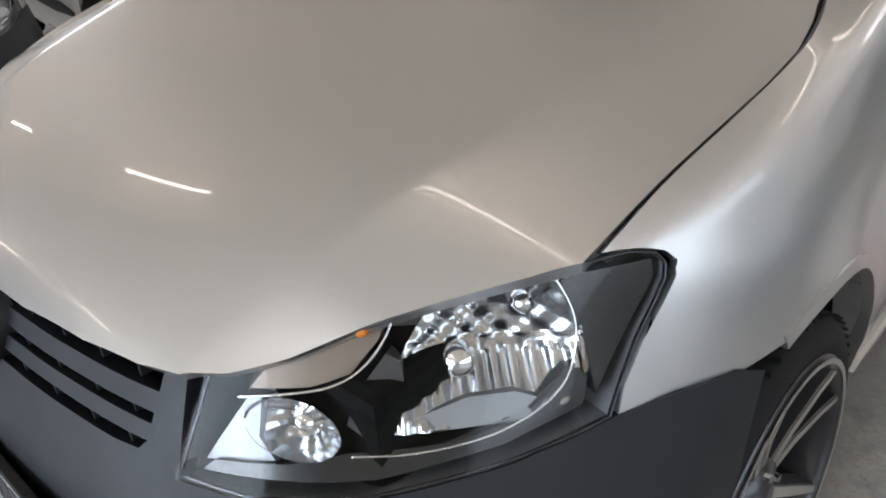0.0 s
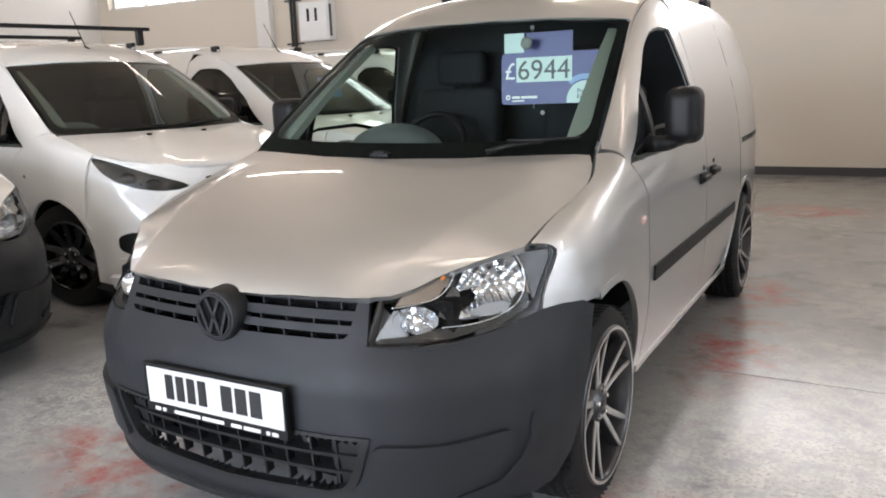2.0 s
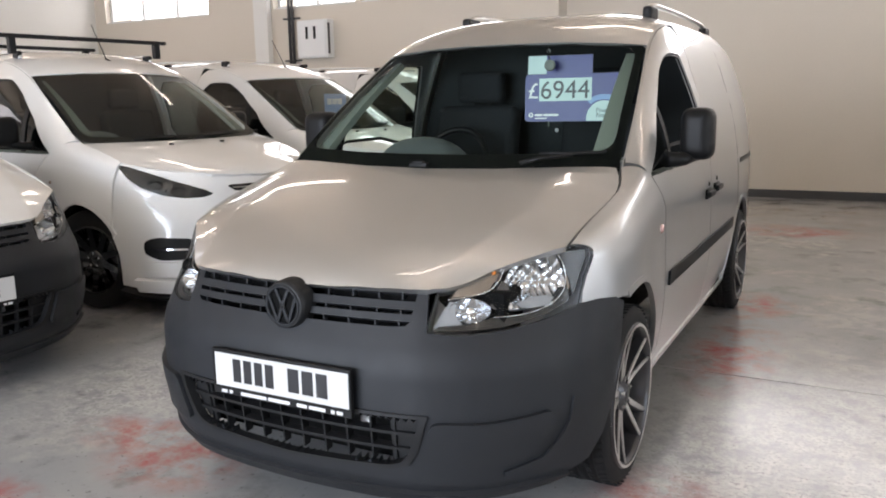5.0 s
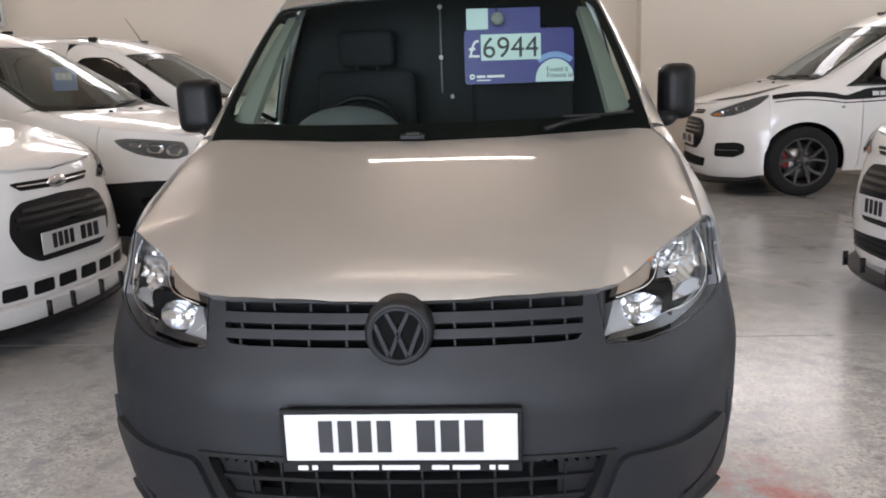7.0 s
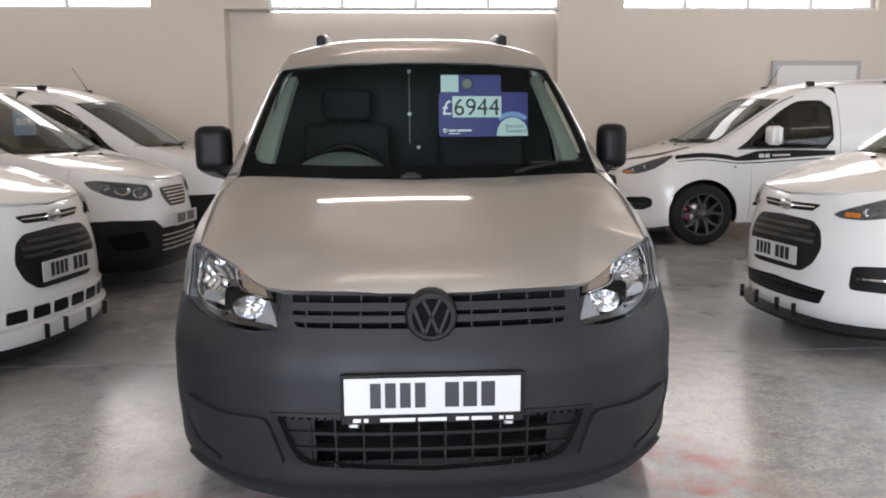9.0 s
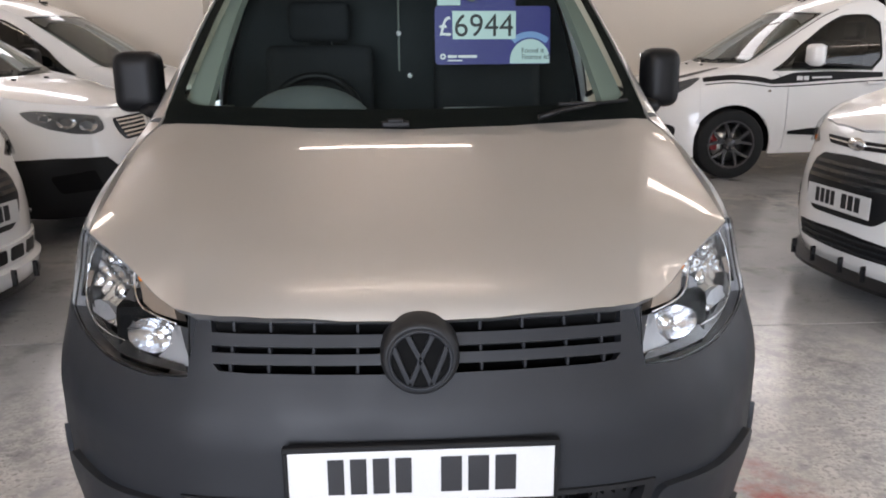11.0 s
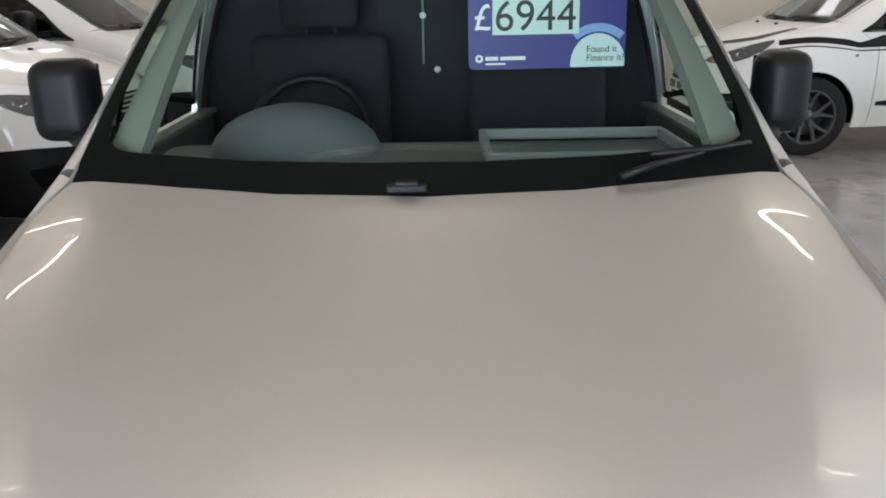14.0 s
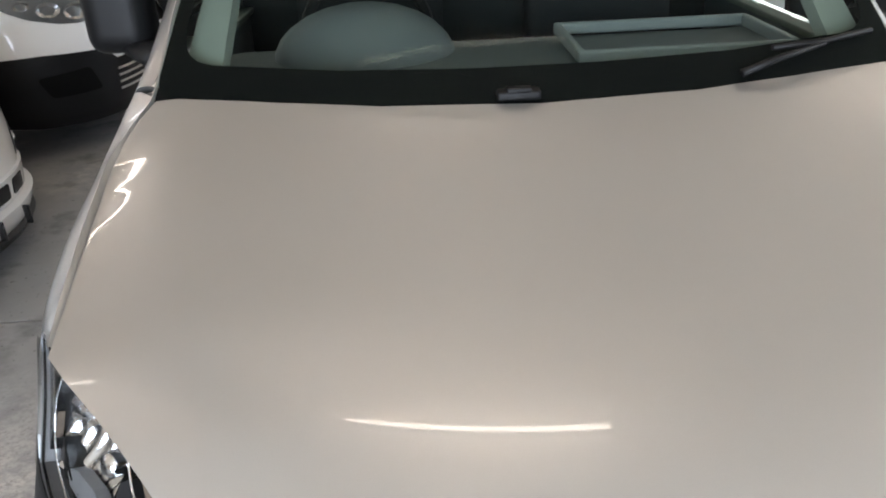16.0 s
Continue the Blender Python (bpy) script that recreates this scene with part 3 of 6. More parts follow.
# ---- vans ----
def hoop(fn, at, cy, cz, r, a0=-20, a1=200, n=25):
    return [(y, at(y, z)) for y, z in arc(cy, cz, r, a0, a1, n)]


def wheel(parent, x, y, r, rim_r, width, side, style, tyre_detail=True, turn=0.0, steer=0.0):
    """A wheel with its outer face at x; side 1 faces +x."""
    w = new("wheel")
    w.parent = parent
    w.matrix_local = pose(x, y, r, 0, 0, steer + (0 if side > 0 else 180)) @ pose(0, 0, 0, turn)
    bm = bmesh.new()
    t = width
    prof = [(rim_r - 0.004, -0.010), (rim_r + 0.008, -0.008), (rim_r + 0.022, -0.006), (r - 0.024, -0.010), (r - 0.011, -0.018), (r - 0.003, -0.032), (r, -0.047)]
    grooves = [0.28, 0.43, 0.58, 0.73]
    for g in grooves:
        prof += [(r, -t * g + 0.006), (r - 0.008, -t * g + 0.004), (r - 0.008, -t * g - 0.004), (r, -t * g - 0.006)]
    prof += [(r, -t + 0.04), (r - 0.012, -t + 0.01), (r - 0.04, -t), (rim_r - 0.004, -t + 0.008)]
    lathe(bm, prof, 72)
    part("tyre", bm, RUBBER, w, "black low-profile rubber tyre", True)
    if tyre_detail:
        bm = bmesh.new()
        for i in range(64):
            a = 2 * math.pi * i / 64
            for k, (c, ln, tw) in enumerate(((0.16, 0.05, 25), (0.355, 0.028, -30), (0.655, 0.028, 30), (0.86, 0.05, -25))):
                mm = Matrix.Rotation(a + k * 0.02, 4, "X") @ Matrix.Translation((-t * c, 0, r + 0.0005)) @ Matrix.Rotation(radians(tw), 4, "Z")
                box(bm, 0, 0, 0, ln * 0.75, 0.010, 0.004, 0, 1)
                bm.verts.ensure_lookup_table()
                for v in bm.verts[-8:]:
                    v.co = mm @ v.co
        part("tread", bm, RUBBER, w)["kind"] = "stuff"
    bm = bmesh.new()
    lathe(bm, [(rim_r, -0.008), (rim_r - 0.006, -0.001), (rim_r - 0.016, -0.003), (rim_r - 0.022, -0.02), (rim_r - 0.03, -t * 0.75)], 64)
    part("rim", bm, style["barrel"], w, "", True)
    bm = bmesh.new()
    lathe(bm, [(rim_r - 0.004, 0.0015), (rim_r - 0.014, 0.0012)], 64)
    part("rim_lip", bm, style["face"], w, "", True)
    hr = 0.055

    def spoke(a, off0, off1, wid0, wid1, mat_, dx, name):
        b = bmesh.new()
        e = Vector((0, math.cos(a), math.sin(a))); s = Vector((0, -math.sin(a), math.cos(a)))
        rows = []
        for q, ww, oo, xx in ((0.03, wid0, off0 * 0.3, -0.040), (0.45 * rim_r, wid0, off0, -0.030), (0.75 * rim_r, (wid0 + wid1) / 2, (off0 + off1) / 2 * 1.05, -0.016), (rim_r - 0.014, wid1, off1, -0.004)):
            c = e * q + s * oo + Vector((xx + dx, 0, 0))
            rows.append([b.verts.new(c - s * ww / 2), b.verts.new(c + s * ww / 2), b.verts.new(c + s * ww / 2 * 1.3 + Vector((-0.03, 0, 0))), b.verts.new(c - s * ww / 2 * 1.3 + Vector((-0.03, 0, 0)))])
        for p, q in zip(rows, rows[1:]):
            for k in range(4):
                b.faces.new((p[k], p[(k + 1) % 4], q[(k + 1) % 4], q[k]))
        b.faces.new(rows[0]); b.faces.new(rows[-1])
        bmesh.ops.recalc_face_normals(b, faces=b.faces)
        part(name, b, mat_, w)

    for i in range(style["n"]):
        a = 2 * math.pi * i / style["n"] + radians(style.get("start", 90))
        if style["kind"] == "twin":
            for sg in (-1, 1):
                spoke(a, sg * 0.020, sg * 0.052, 0.020, 0.013, style["face"], 0.0, "spoke")
                spoke(a, sg * 0.020, sg * 0.052, 0.026, 0.024, style["barrel"], -0.004, "spoke_side")
        elif style["kind"] == "fork":
            for sg in (-1, 1):
                spoke(a, sg * 0.014, sg * 0.078, 0.030, 0.024, style["face"], 0.0, "spoke")
        else:
            spoke(a, 0, 0, 0.05, 0.045, style["face"], 0.0, "spoke")
    bm = bmesh.new()
    lathe(bm, [(0.0, -0.022), (0.026, -0.022), (0.03, -0.028), (0.062, -0.034), (0.07, -0.06)], 32)
    part("hub_cap", bm, style["barrel"], w, "", True)
    bm = bmesh.new()
    for i in range(5):
        a = 2 * math.pi * i / 5 + 0.3
        lathe(bm, [(0.0, -0.022), (0.008, -0.022), (0.008, -0.04)], 8, center=(0, 0.045 * math.cos(a), 0.045 * math.sin(a)))
    part("bolt_circle", bm, CHROME, w)["kind"] = "stuff"
    bm = bmesh.new()
    lathe(bm, [(0.05, -0.105), (rim_r * 0.72, -0.105), (rim_r * 0.72, -0.125), (0.05, -0.125)], 40)
    part("brake_disc", bm, ALLOY, w, "", True)
    bm = bmesh.new()
    box(bm, -0.10, -rim_r * 0.62, 0.02, 0.06, 0.07, 0.16, 0.012)
    part("brake_caliper", bm, style.get("caliper", DARKALLOY), w)
    bm = bmesh.new()
    lathe(bm, [(0.0, -0.16), (rim_r - 0.03, -0.16)], 32)
    part("wheel_back", bm, VOID, w)
    return w


GREYALLOY = mat("grey_painted_alloy", (0.10, 0.10, 0.105), 0.35, 0.7, 0.3, grain=0.08)
TWIN = dict(kind="twin", n=5, face=ALLOY, barrel=DARKALLOY, start=100)
FORK = dict(kind="fork", n=5, face=GREYALLOY, barrel=DARKALLOY, caliper=REDPAINT)
PLAIN = dict(kind="plain", n=10, face=GLOSSBLACK, barrel=GLOSSBLACK)


def number_plate(parent, y, z, m=None, tilt=0.0, surround=True, groups=((-0.19, -0.015), (0.03, 0.19))):
    p = new("number_plate")
    p.parent = parent
    p.matrix_local = pose(0, y, z, tilt) if m is None else m
    boxed("plate", (0, 0, 0), (0.52, 0.004, 0.111), PLATEWHITE, p, 0.0015, "white reflective plate")
    for a, b in groups:
        n = 4 if a < 0 else 3
        w = (b - a) / n
        for i in range(n):
            bm = bmesh.new()
            bars(bm, [(a + w * i + 0.006, a + w * (i + 1) - 0.006)], 0.003, 0.076, -0.0028)
            part("character_bar", bm, INK, p)
    if surround:
        for nm_, c, s in (("surround_rail", (0, 0.004, 0.0625), (0.54, 0.016, 0.012)), ("surround_rail", (0, 0.004, -0.069), (0.54, 0.016, 0.026)), ("surround_rail", (-0.265, 0.004, 0), (0.009, 0.016, 0.113)), ("surround_rail", (0.265, 0.004, 0), (0.009, 0.016, 0.113)), ("plate_backing", (0, 0.009, 0), (0.52, 0.006, 0.11))):
            boxed(nm_, c, s, BLACK, p, 0.002, "", seg=1)
        bm = bmesh.new()
        bars(bm, [(-0.235, -0.212), (-0.203, -0.190), (-0.155, -0.052), (-0.044, 0.040), (0.068, 0.106), (0.114, 0.175), (0.196, 0.209), (0.216, 0.238)], -0.071, 0.011, -0.0046)
        part("lettering_bar", bm, PRINTWHITE, p)
    return p


def van_shell(van, S, paint, bumper_mat, ws_glass=GLASS, side_glass=GLASS):
    """Body sides, roof, bonnet, windscreen and cab of a small van from its curves S. Front at y 0, facing -y."""
    fn, at = section_surface(S["curves"])
    fa, ra, R = S["front_axle"], S["rear_axle"], S["arch_r"]
    wz = S["wheel_r"]
    d0, d1, L = S["door"][0], S["door"][1], S["length"]
    edge_v = len(S["curves"]) - 2.0
    top_v = edge_v + 1.0
    two = (1, -1)
    for sg in two:
        nm = (sg,)
        # front wing
        fr = [(y, at(y, z)) for y, z in S["wing_front"]]
        arch = hoop(fn, at, fa, wz, R, S["wing_arch"][0], S["wing_arch"][1], 24)
        cut = S["wing_rear"]
        loop = [*fr, *[(y, edge_v) for y in np.linspace(fr[-1][0], cut[0][0], 10)[1:]], *[(y, at(y, z)) for y, z in cut[1:]], *arch]
        panel("front_wing", loop, 0.03, 0.12, fn, paint, van, thick=0.014, sides=nm)
        # door: lower half, frame round the window, glass
        sill_v = at(d1, 0.27)
        we = S["window"]
        zb = we[0][1] - 0.012
        frontline = [(y + 0.007, at(y, z)) for y, z in S["wing_rear"][1:-1]]
        low = [*frontline, (d1 - 0.004, sill_v), (d1 - 0.004, at(d1, zb)), *[(y, at(y, zb)) for y in np.linspace(d1 - 0.1, frontline[0][0] + 0.03, 8)]]
        door = panel("front_door", low, 0.05, 0.12, fn, paint, van, thick=0.03, sides=nm)
        y0 = frontline[0][0]
        wtop = [(we[0][0], at(we[0][0], zb)), *[(y, at(y, z)) for y, z in we], (we[-1][0], at(we[-1][0], zb))]
        otop = [(y0 + 0.02, at(y0 + 0.02, zb)), *[(y, edge_v - 0.06) for y in np.linspace(S["wing_rear"][0][0] + 0.03, d1 - 0.10, 12)], (d1 - 0.004, edge_v - 0.35), (d1 - 0.004, at(d1, zb))]
        strip("window_frame", otop, wtop, fn, paint, door, 44, 3, thick=0.02, sides=nm)
        wl = rounded([(y, at(y, z)) for y, z in we], 0.05, 4)
        if sg not in S.get("open_windows", ()):
            panel("door_glass", wl, 0.06, 0.2, fn, side_glass, door, thick=0.0, sides=nm, lift=-0.012).visible_shadow = False
        c = np.mean(np.array(wl), axis=0)
        inner = [(c[0] + (u - c[0]) * 0.955, c[1] + (v - c[1]) * 0.93) for u, v in wl]
        strip("window_seal", dense(wl, 3), dense(inner, 3), fn, BLACK, door, k=1, even=False, thick=0.006, sides=nm, lift=-0.006)
        panel("pillar_trim", [(y, at(y, z)) for y, z in S["quarter_bar"]], 0.04, 0.1, fn, BLACK, door, thick=0.01, sides=nm, lift=-0.004)
        # rear side and its wheel arch, roof half
        ar = hoop(fn, at, ra, wz, R, 200, -20, 22)
        side = [(d1 + 0.004, 0.0), *[(y, v) for y, v in ar if v > 0.02], (L, 0.0), (L, edge_v), (d1 + 0.004, edge_v)]
        panel("side_panel", side, 0.06, 0.14, fn, paint, van, thick=0.012, sides=nm)
        lip = [*hoop(fn, at, ra, wz, R + 0.012, 195, -15, 30), *hoop(fn, at, ra, wz, R - 0.012, -15, 195, 30)]
        panel("arch_lip", lip, 0.05, 0.1, fn, paint, van, thick=0.02, sides=nm, lift=0.004)
        lip = [*hoop(fn, at, fa, wz, R + 0.014, S["wing_arch"][1], S["wing_arch"][0], 24), *hoop(fn, at, fa, wz, R - 0.010, S["wing_arch"][0], S["wing_arch"][1], 24)]
        panel("arch_lip", lip, 0.05, 0.1, fn, paint, van, thick=0.02, sides=nm, lift=0.004)
        # wheel wells
        for cy in (fa, ra):
            bm = bmesh.new()
            lathe(bm, [(R + 0.012, 0.80 * sg), (R + 0.012, 0.50 * sg), (0.0, 0.48 * sg)], 20, center=(0, cy, wz), a0=radians(-8), a1=radians(188))
            part("wheel_well", bm, VOID, van)
        # side rubbing strip, sill strip, handle
        if "rub" in S:
            ra0, ra1, rz, rh = S["rub"]
            panel("rubbing_strip", [(ra0, at(ra0, rz - rh)), (ra0 + 0.01, at(ra0, rz + rh)), (ra1, at(ra1, rz + rh)), (ra1, at(ra1, rz - rh))], 0.1, 0.05, fn, BLACK, van, thick=0.012, sides=nm, lift=0.010)
    ty, wt = S["roof_y"], S["roof_w"]
    edge_c, top_c = curve1(S["curves"][-2]), curve1(S["curves"][-1])
    power = curve1([(1.6, 2.6), (1.85, 2.6), (2.4, 3.6), (4.5, 3.6)])

    def roof_fn(u, y):
        u, y = np.asarray(u, float), np.asarray(y, float)
        e, t = edge_c(y), top_c(y)
        return np.stack([u * e[..., 0], y, t[..., 1] - (t[..., 1] - e[..., 1]) * np.abs(u) ** power(y)], -1)

    roof = [(u, ty[0] + (ty[1] - ty[0]) * u ** 2.4 - 0.006) for u in np.linspace(0, 1, 16)]
    panel("roof", [*roof, (1.0, L), (0.0, L)], 0.06, 0.05, roof_fn, paint, van, thick=0.012, sides=two)
    # bridge between door top, windscreen and roof edge
    for sg in two:
        a = ty[1]
        panel("roof_rail_panel", [(a - 0.0, edge_v - 0.05), (d1 + 0.004, edge_v - 0.05), (d1 + 0.004, edge_v), (a, edge_v)], 0.05, 0.02, fn, paint, van, thick=0.006, sides=(sg,))
        panel("windscreen_pillar", [(S["wing_rear"][0][0], edge_v - 0.05), (a, edge_v - 0.05), (a, edge_v), (S["wing_rear"][0][0], edge_v)], 0.04, 0.02, fn, paint, van, thick=0.006, sides=(sg,))
    # tail, floor as an added near-black box that blocks light
    sec = fn(np.full(30, L), np.linspace(0, top_v, 30))
    bm = bmesh.new()
    bm.faces.new([bm.verts.new(p) for p in sec] + [bm.verts.new((-p[0], p[1], p[2])) for p in sec[::-1][1:]])
    part("tail", bm, paint, van)
    boxed("underbody_block", (0, (0.35 + L) / 2, 0.30), (1.0, L - 0.5, 0.16), VOID, van, 0.02)
    # windscreen
    wsf = S["windscreen"]
    grid = [(-1, 0), (1, 0), (1, 1), (-1, 1)]
    pane = panel("windscreen", rounded(grid, 0.06), 0.05, 0.06, wsf, ws_glass, van, thick=0.0)
    pane.visible_shadow = False
    bw, bb, bt = 0.045, S.get("frit_low", 0.13), 0.035
    outer = rounded(grid, 0.06)
    innr = rounded([(-1 + bw, bb), (1 - bw, bb), (1 - bw, 1 - bt), (-1 + bw, 1 - bt)], 0.10)
    strip("windscreen_border", dense(outer, 5), dense(innr, 5), wsf, FRIT, pane, k=2, even=False, thick=0.002, lift=-0.003)
    # bonnet
    if "bonnet_crease" in S:
        # rows of the sheet run along the pressed crease
        crease, lp = S["bonnet_crease"], S["bonnet_loop"]
        pts = [(a[0] + (b[0] - a[0]) * k / 4, a[1] + (b[1] - a[1]) * k / 4) for a, b in zip(lp, lp[1:] + lp[:1]) for k in range(4)]
        pts = [(x / float(crease(y)), y) for x, y in pts]
        wide = max(p[0] for p in pts)
        cells = min(range(44, 70), key=lambda k: abs(k / wide - round(k / wide)))
        bon = panel("bonnet", pts, wide / cells * 1.0001, 0.025, lambda w, y: S["bonnet"](w * crease(y), y), paint, van, thick=0.02, sides=two, hub=(0, 0.8, -2))
    else:
        bon = panel("bonnet", S["bonnet_loop"], 0.025, 0.025, S["bonnet"], paint, van, thick=0.02, sides=two, hub=(0, 0.8, -2))
    return fn, at


def windscreen_fn(by, bz, ty, tz, wb, wt, bulge=0.02):
    """(s, v) to a place: s across -1..1, v up 0..1; by, bz, ty, tz: (middle, corner)."""
    def f(s, v):
        s, v = np.asarray(s, float), np.asarray(v, float)
        q = np.abs(s) ** 2.4
        y = (by[0] + (by[1] - by[0]) * q) * (1 - v) + (ty[0] + (ty[1] - ty[0]) * q) * v
        z = (bz[0] + (bz[1] - bz[0]) * q) * (1 - v) + (tz[0] + (tz[1] - tz[0]) * q) * v
        k = 4 * v * (1 - v) * bulge
        return np.stack([s * (wb * (1 - v) + wt * v), y - 0.55 * k, z + 0.8 * k], -1)
    return f


# -- the silver van: curves y, x, z from the sill up --
SV_CURVES = [
    [(0.40, 0.80, 0.22), (0.8, 0.862, 0.24), (1.4, 0.828, 0.262), (3.0, 0.83, 0.262), (4.36, 0.80, 0.30)],
    [(0.40, 0.815, 0.50), (0.8, 0.888, 0.50), (1.4, 0.866, 0.50), (3.5, 0.870, 0.50), (4.36, 0.82, 0.52)],
    [(0.40, 0.798, 0.72), (0.5, 0.836, 0.73), (0.65, 0.878, 0.74), (0.85, 0.896, 0.75), (1.3, 0.868, 0.77), (2.2, 0.872, 0.77), (3.5, 0.874, 0.77), (4.1, 0.845, 0.77), (4.36, 0.80, 0.77)],
    [(0.40, 0.768, 0.84), (0.5, 0.800, 0.87), (0.65, 0.842, 0.90), (0.85, 0.866, 0.92), (1.3, 0.858, 0.98), (2.2, 0.864, 1.01), (3.5, 0.860, 1.01), (4.1, 0.835, 1.01), (4.36, 0.78, 1.01)],
    [(0.40, 0.755, 0.862), (0.5, 0.789, 0.898), (0.65, 0.815, 0.945), (0.85, 0.835, 0.985), (1.0, 0.828, 1.035), (1.09, 0.820, 1.07), (1.3, 0.822, 1.13), (1.6, 0.796, 1.28), (1.9, 0.775, 1.39), (2.5, 0.770, 1.42), (3.5, 0.768, 1.42), (4.1, 0.755, 1.41), (4.36, 0.70, 1.38)],
    [(0.40, 0.742, 0.880), (0.47, 0.768, 0.910), (0.6, 0.779, 0.959), (0.72, 0.789, 0.991), (0.82, 0.796, 1.016), (0.9, 0.799, 1.038), (0.966, 0.791, 1.058), (1.02, 0.777, 1.078), (1.09, 0.757, 1.106), (1.3, 0.737, 1.253), (1.6, 0.696, 1.456), (1.82, 0.662, 1.592), (2.1, 0.640, 1.695), (2.5, 0.625, 1.735), (3.5, 0.62, 1.74), (4.1, 0.605, 1.715), (4.36, 0.56, 1.65)],
    [(0.40, 0, 1.0), (1.09, 0, 1.2), (1.64, 0, 1.61), (1.82, 0, 1.695), (2.1, 0, 1.765), (2.5, 0, 1.802), (3.5, 0, 1.80), (4.1, 0, 1.775), (4.36, 0, 1.71)],
]
sv_zc = curve1([(0.085, 0.800), (0.105, 0.8246), (0.15, 0.8581), (0.25, 0.9013), (0.4, 0.9462), (0.6, 1.0003), (0.8, 1.0554), (0.95, 1.0935), (1.12, 1.140)])
sv_drop = curve1([(0.0, 0.19), (0.15, 0.175), (0.31, 0.052), (0.468, 0.004), (0.65, 0.010), (0.85, 0.014), (1.1, 0.024)])
sv_roll = curve1([(0.0, 0.0), (0.40, 0.005), (0.465, 0.007), (0.6, 0.010), (0.715, 0.020), (0.82, 0.028), (0.9, 0.027), (0.97, 0.019), (1.02, 0.010), (1.07, 0.0), (1.2, 0.0)])
sv_crease = curve1([(0.0, 0.44), (0.15, 0.466), (0.45, 0.545), (0.8, 0.64), (1.1, 0.70)])
sv_fade = curve1([(0.0, 0.40), (0.15, 0.32), (0.2, 0.25), (0.31, 0.19), (0.45, 0.195), (0.65, 0.14), (0.85, 0.05), (1.0, 0.0), (1.2, 0.0)])


def sv_bonnet(x, y):
    x, y = np.asarray(x, float), np.asarray(y, float)
    ax = np.sqrt(x * x + 1e-6)
    d = ax - sv_crease(y)
    soft = 0.5 * (d + np.sqrt(d * d + (0.002 + 0.08 * np.maximum(y - 0.35, 0)) ** 2))
    z = sv_zc(y) - sv_drop(y) * (ax / 0.765) ** 3 - sv_fade(y) * soft - sv_roll(y) * (np.maximum(ax - 0.54, 0) / 0.24) ** 2
    return np.stack([x, y, z], -1)


SV = dict(
    curves=SV_CURVES, front_axle=0.85, rear_axle=3.53, arch_r=0.402, wheel_r=0.332, length=4.36, door=(1.36, 2.38),
    wing_front=[(0.62, 0.722), (0.52, 0.735), (0.455, 0.742), (0.468, 0.775), (0.498, 0.815), (0.533, 0.850), (0.555, 0.873), (0.562, 0.888), (0.552, 0.901), (0.525, 0.911), (0.485, 0.916)],
    wing_arch=(-12, 108),
    wing_rear=[(1.09, 1.105), (1.17, 1.09), (1.25, 1.03), (1.36, 0.93), (1.365, 0.60), (1.36, 0.30), (1.30, 0.262), (1.24, 0.262)],
    window=[(1.22, 1.075), (1.50, 1.28), (1.74, 1.46), (1.92, 1.545), (2.20, 1.56), (2.28, 1.30), (2.32, 1.085)],
    quarter_bar=[(1.52, 1.08), (1.56, 1.08), (1.58, 1.33), (1.54, 1.31)],
    roof_y=(1.645, 1.815), roof_w=0.655,
    rub=(1.42, 3.12, 0.625, 0.028), open_windows=(1,), frit_low=0.105,
    windscreen=windscreen_fn((0.955, 1.085), (1.088, 1.108), (1.645, 1.815), (1.612, 1.592), 0.752, 0.655, 0.018),
    bonnet=sv_bonnet, bonnet_crease=sv_crease,
    bonnet_loop=[(0.0, 0.090), (0.15, 0.093), (0.30, 0.106), (0.40, 0.124), (0.455, 0.142), (0.50, 0.176), (0.55, 0.226), (0.60, 0.282), (0.66, 0.350), (0.725, 0.418), (0.762, 0.462), (0.766, 0.55), (0.773, 0.65), (0.781, 0.75), (0.787, 0.83), (0.790, 0.90), (0.783, 0.96), (0.769, 1.01), (0.748, 1.055), (0.742, 1.066), (0.70, 1.064), (0.5, 1.01), (0.3, 0.97), (0.0, 0.950)],
)


def front_surface(plan, inset, gain):
    """A bumper's face: s runs outwards along its plan, z up; set in by height."""
    def f(s, z):
        s, z = np.asarray(s, float), np.asarray(z, float)
        a = np.abs(s)
        p = plan(a)
        t = plan(a + 1e-4) - plan(np.maximum(a - 1e-4, 0))
        t = t / np.linalg.norm(t, axis=-1)[..., None]
        n = np.stack([t[..., 1], -t[..., 0]], -1)
        q = p - n * (inset(z) * gain(a))[..., None]
        return np.stack([np.sign(s + 1e-12) * q[..., 0], q[..., 1], z], -1)

    def s_of(x, z=0.45):
        ss = np.linspace(0, 1.35, 500)
        return float(np.interp(x, f(ss, np.full_like(ss, z))[:, 0], ss))
    return f, s_of


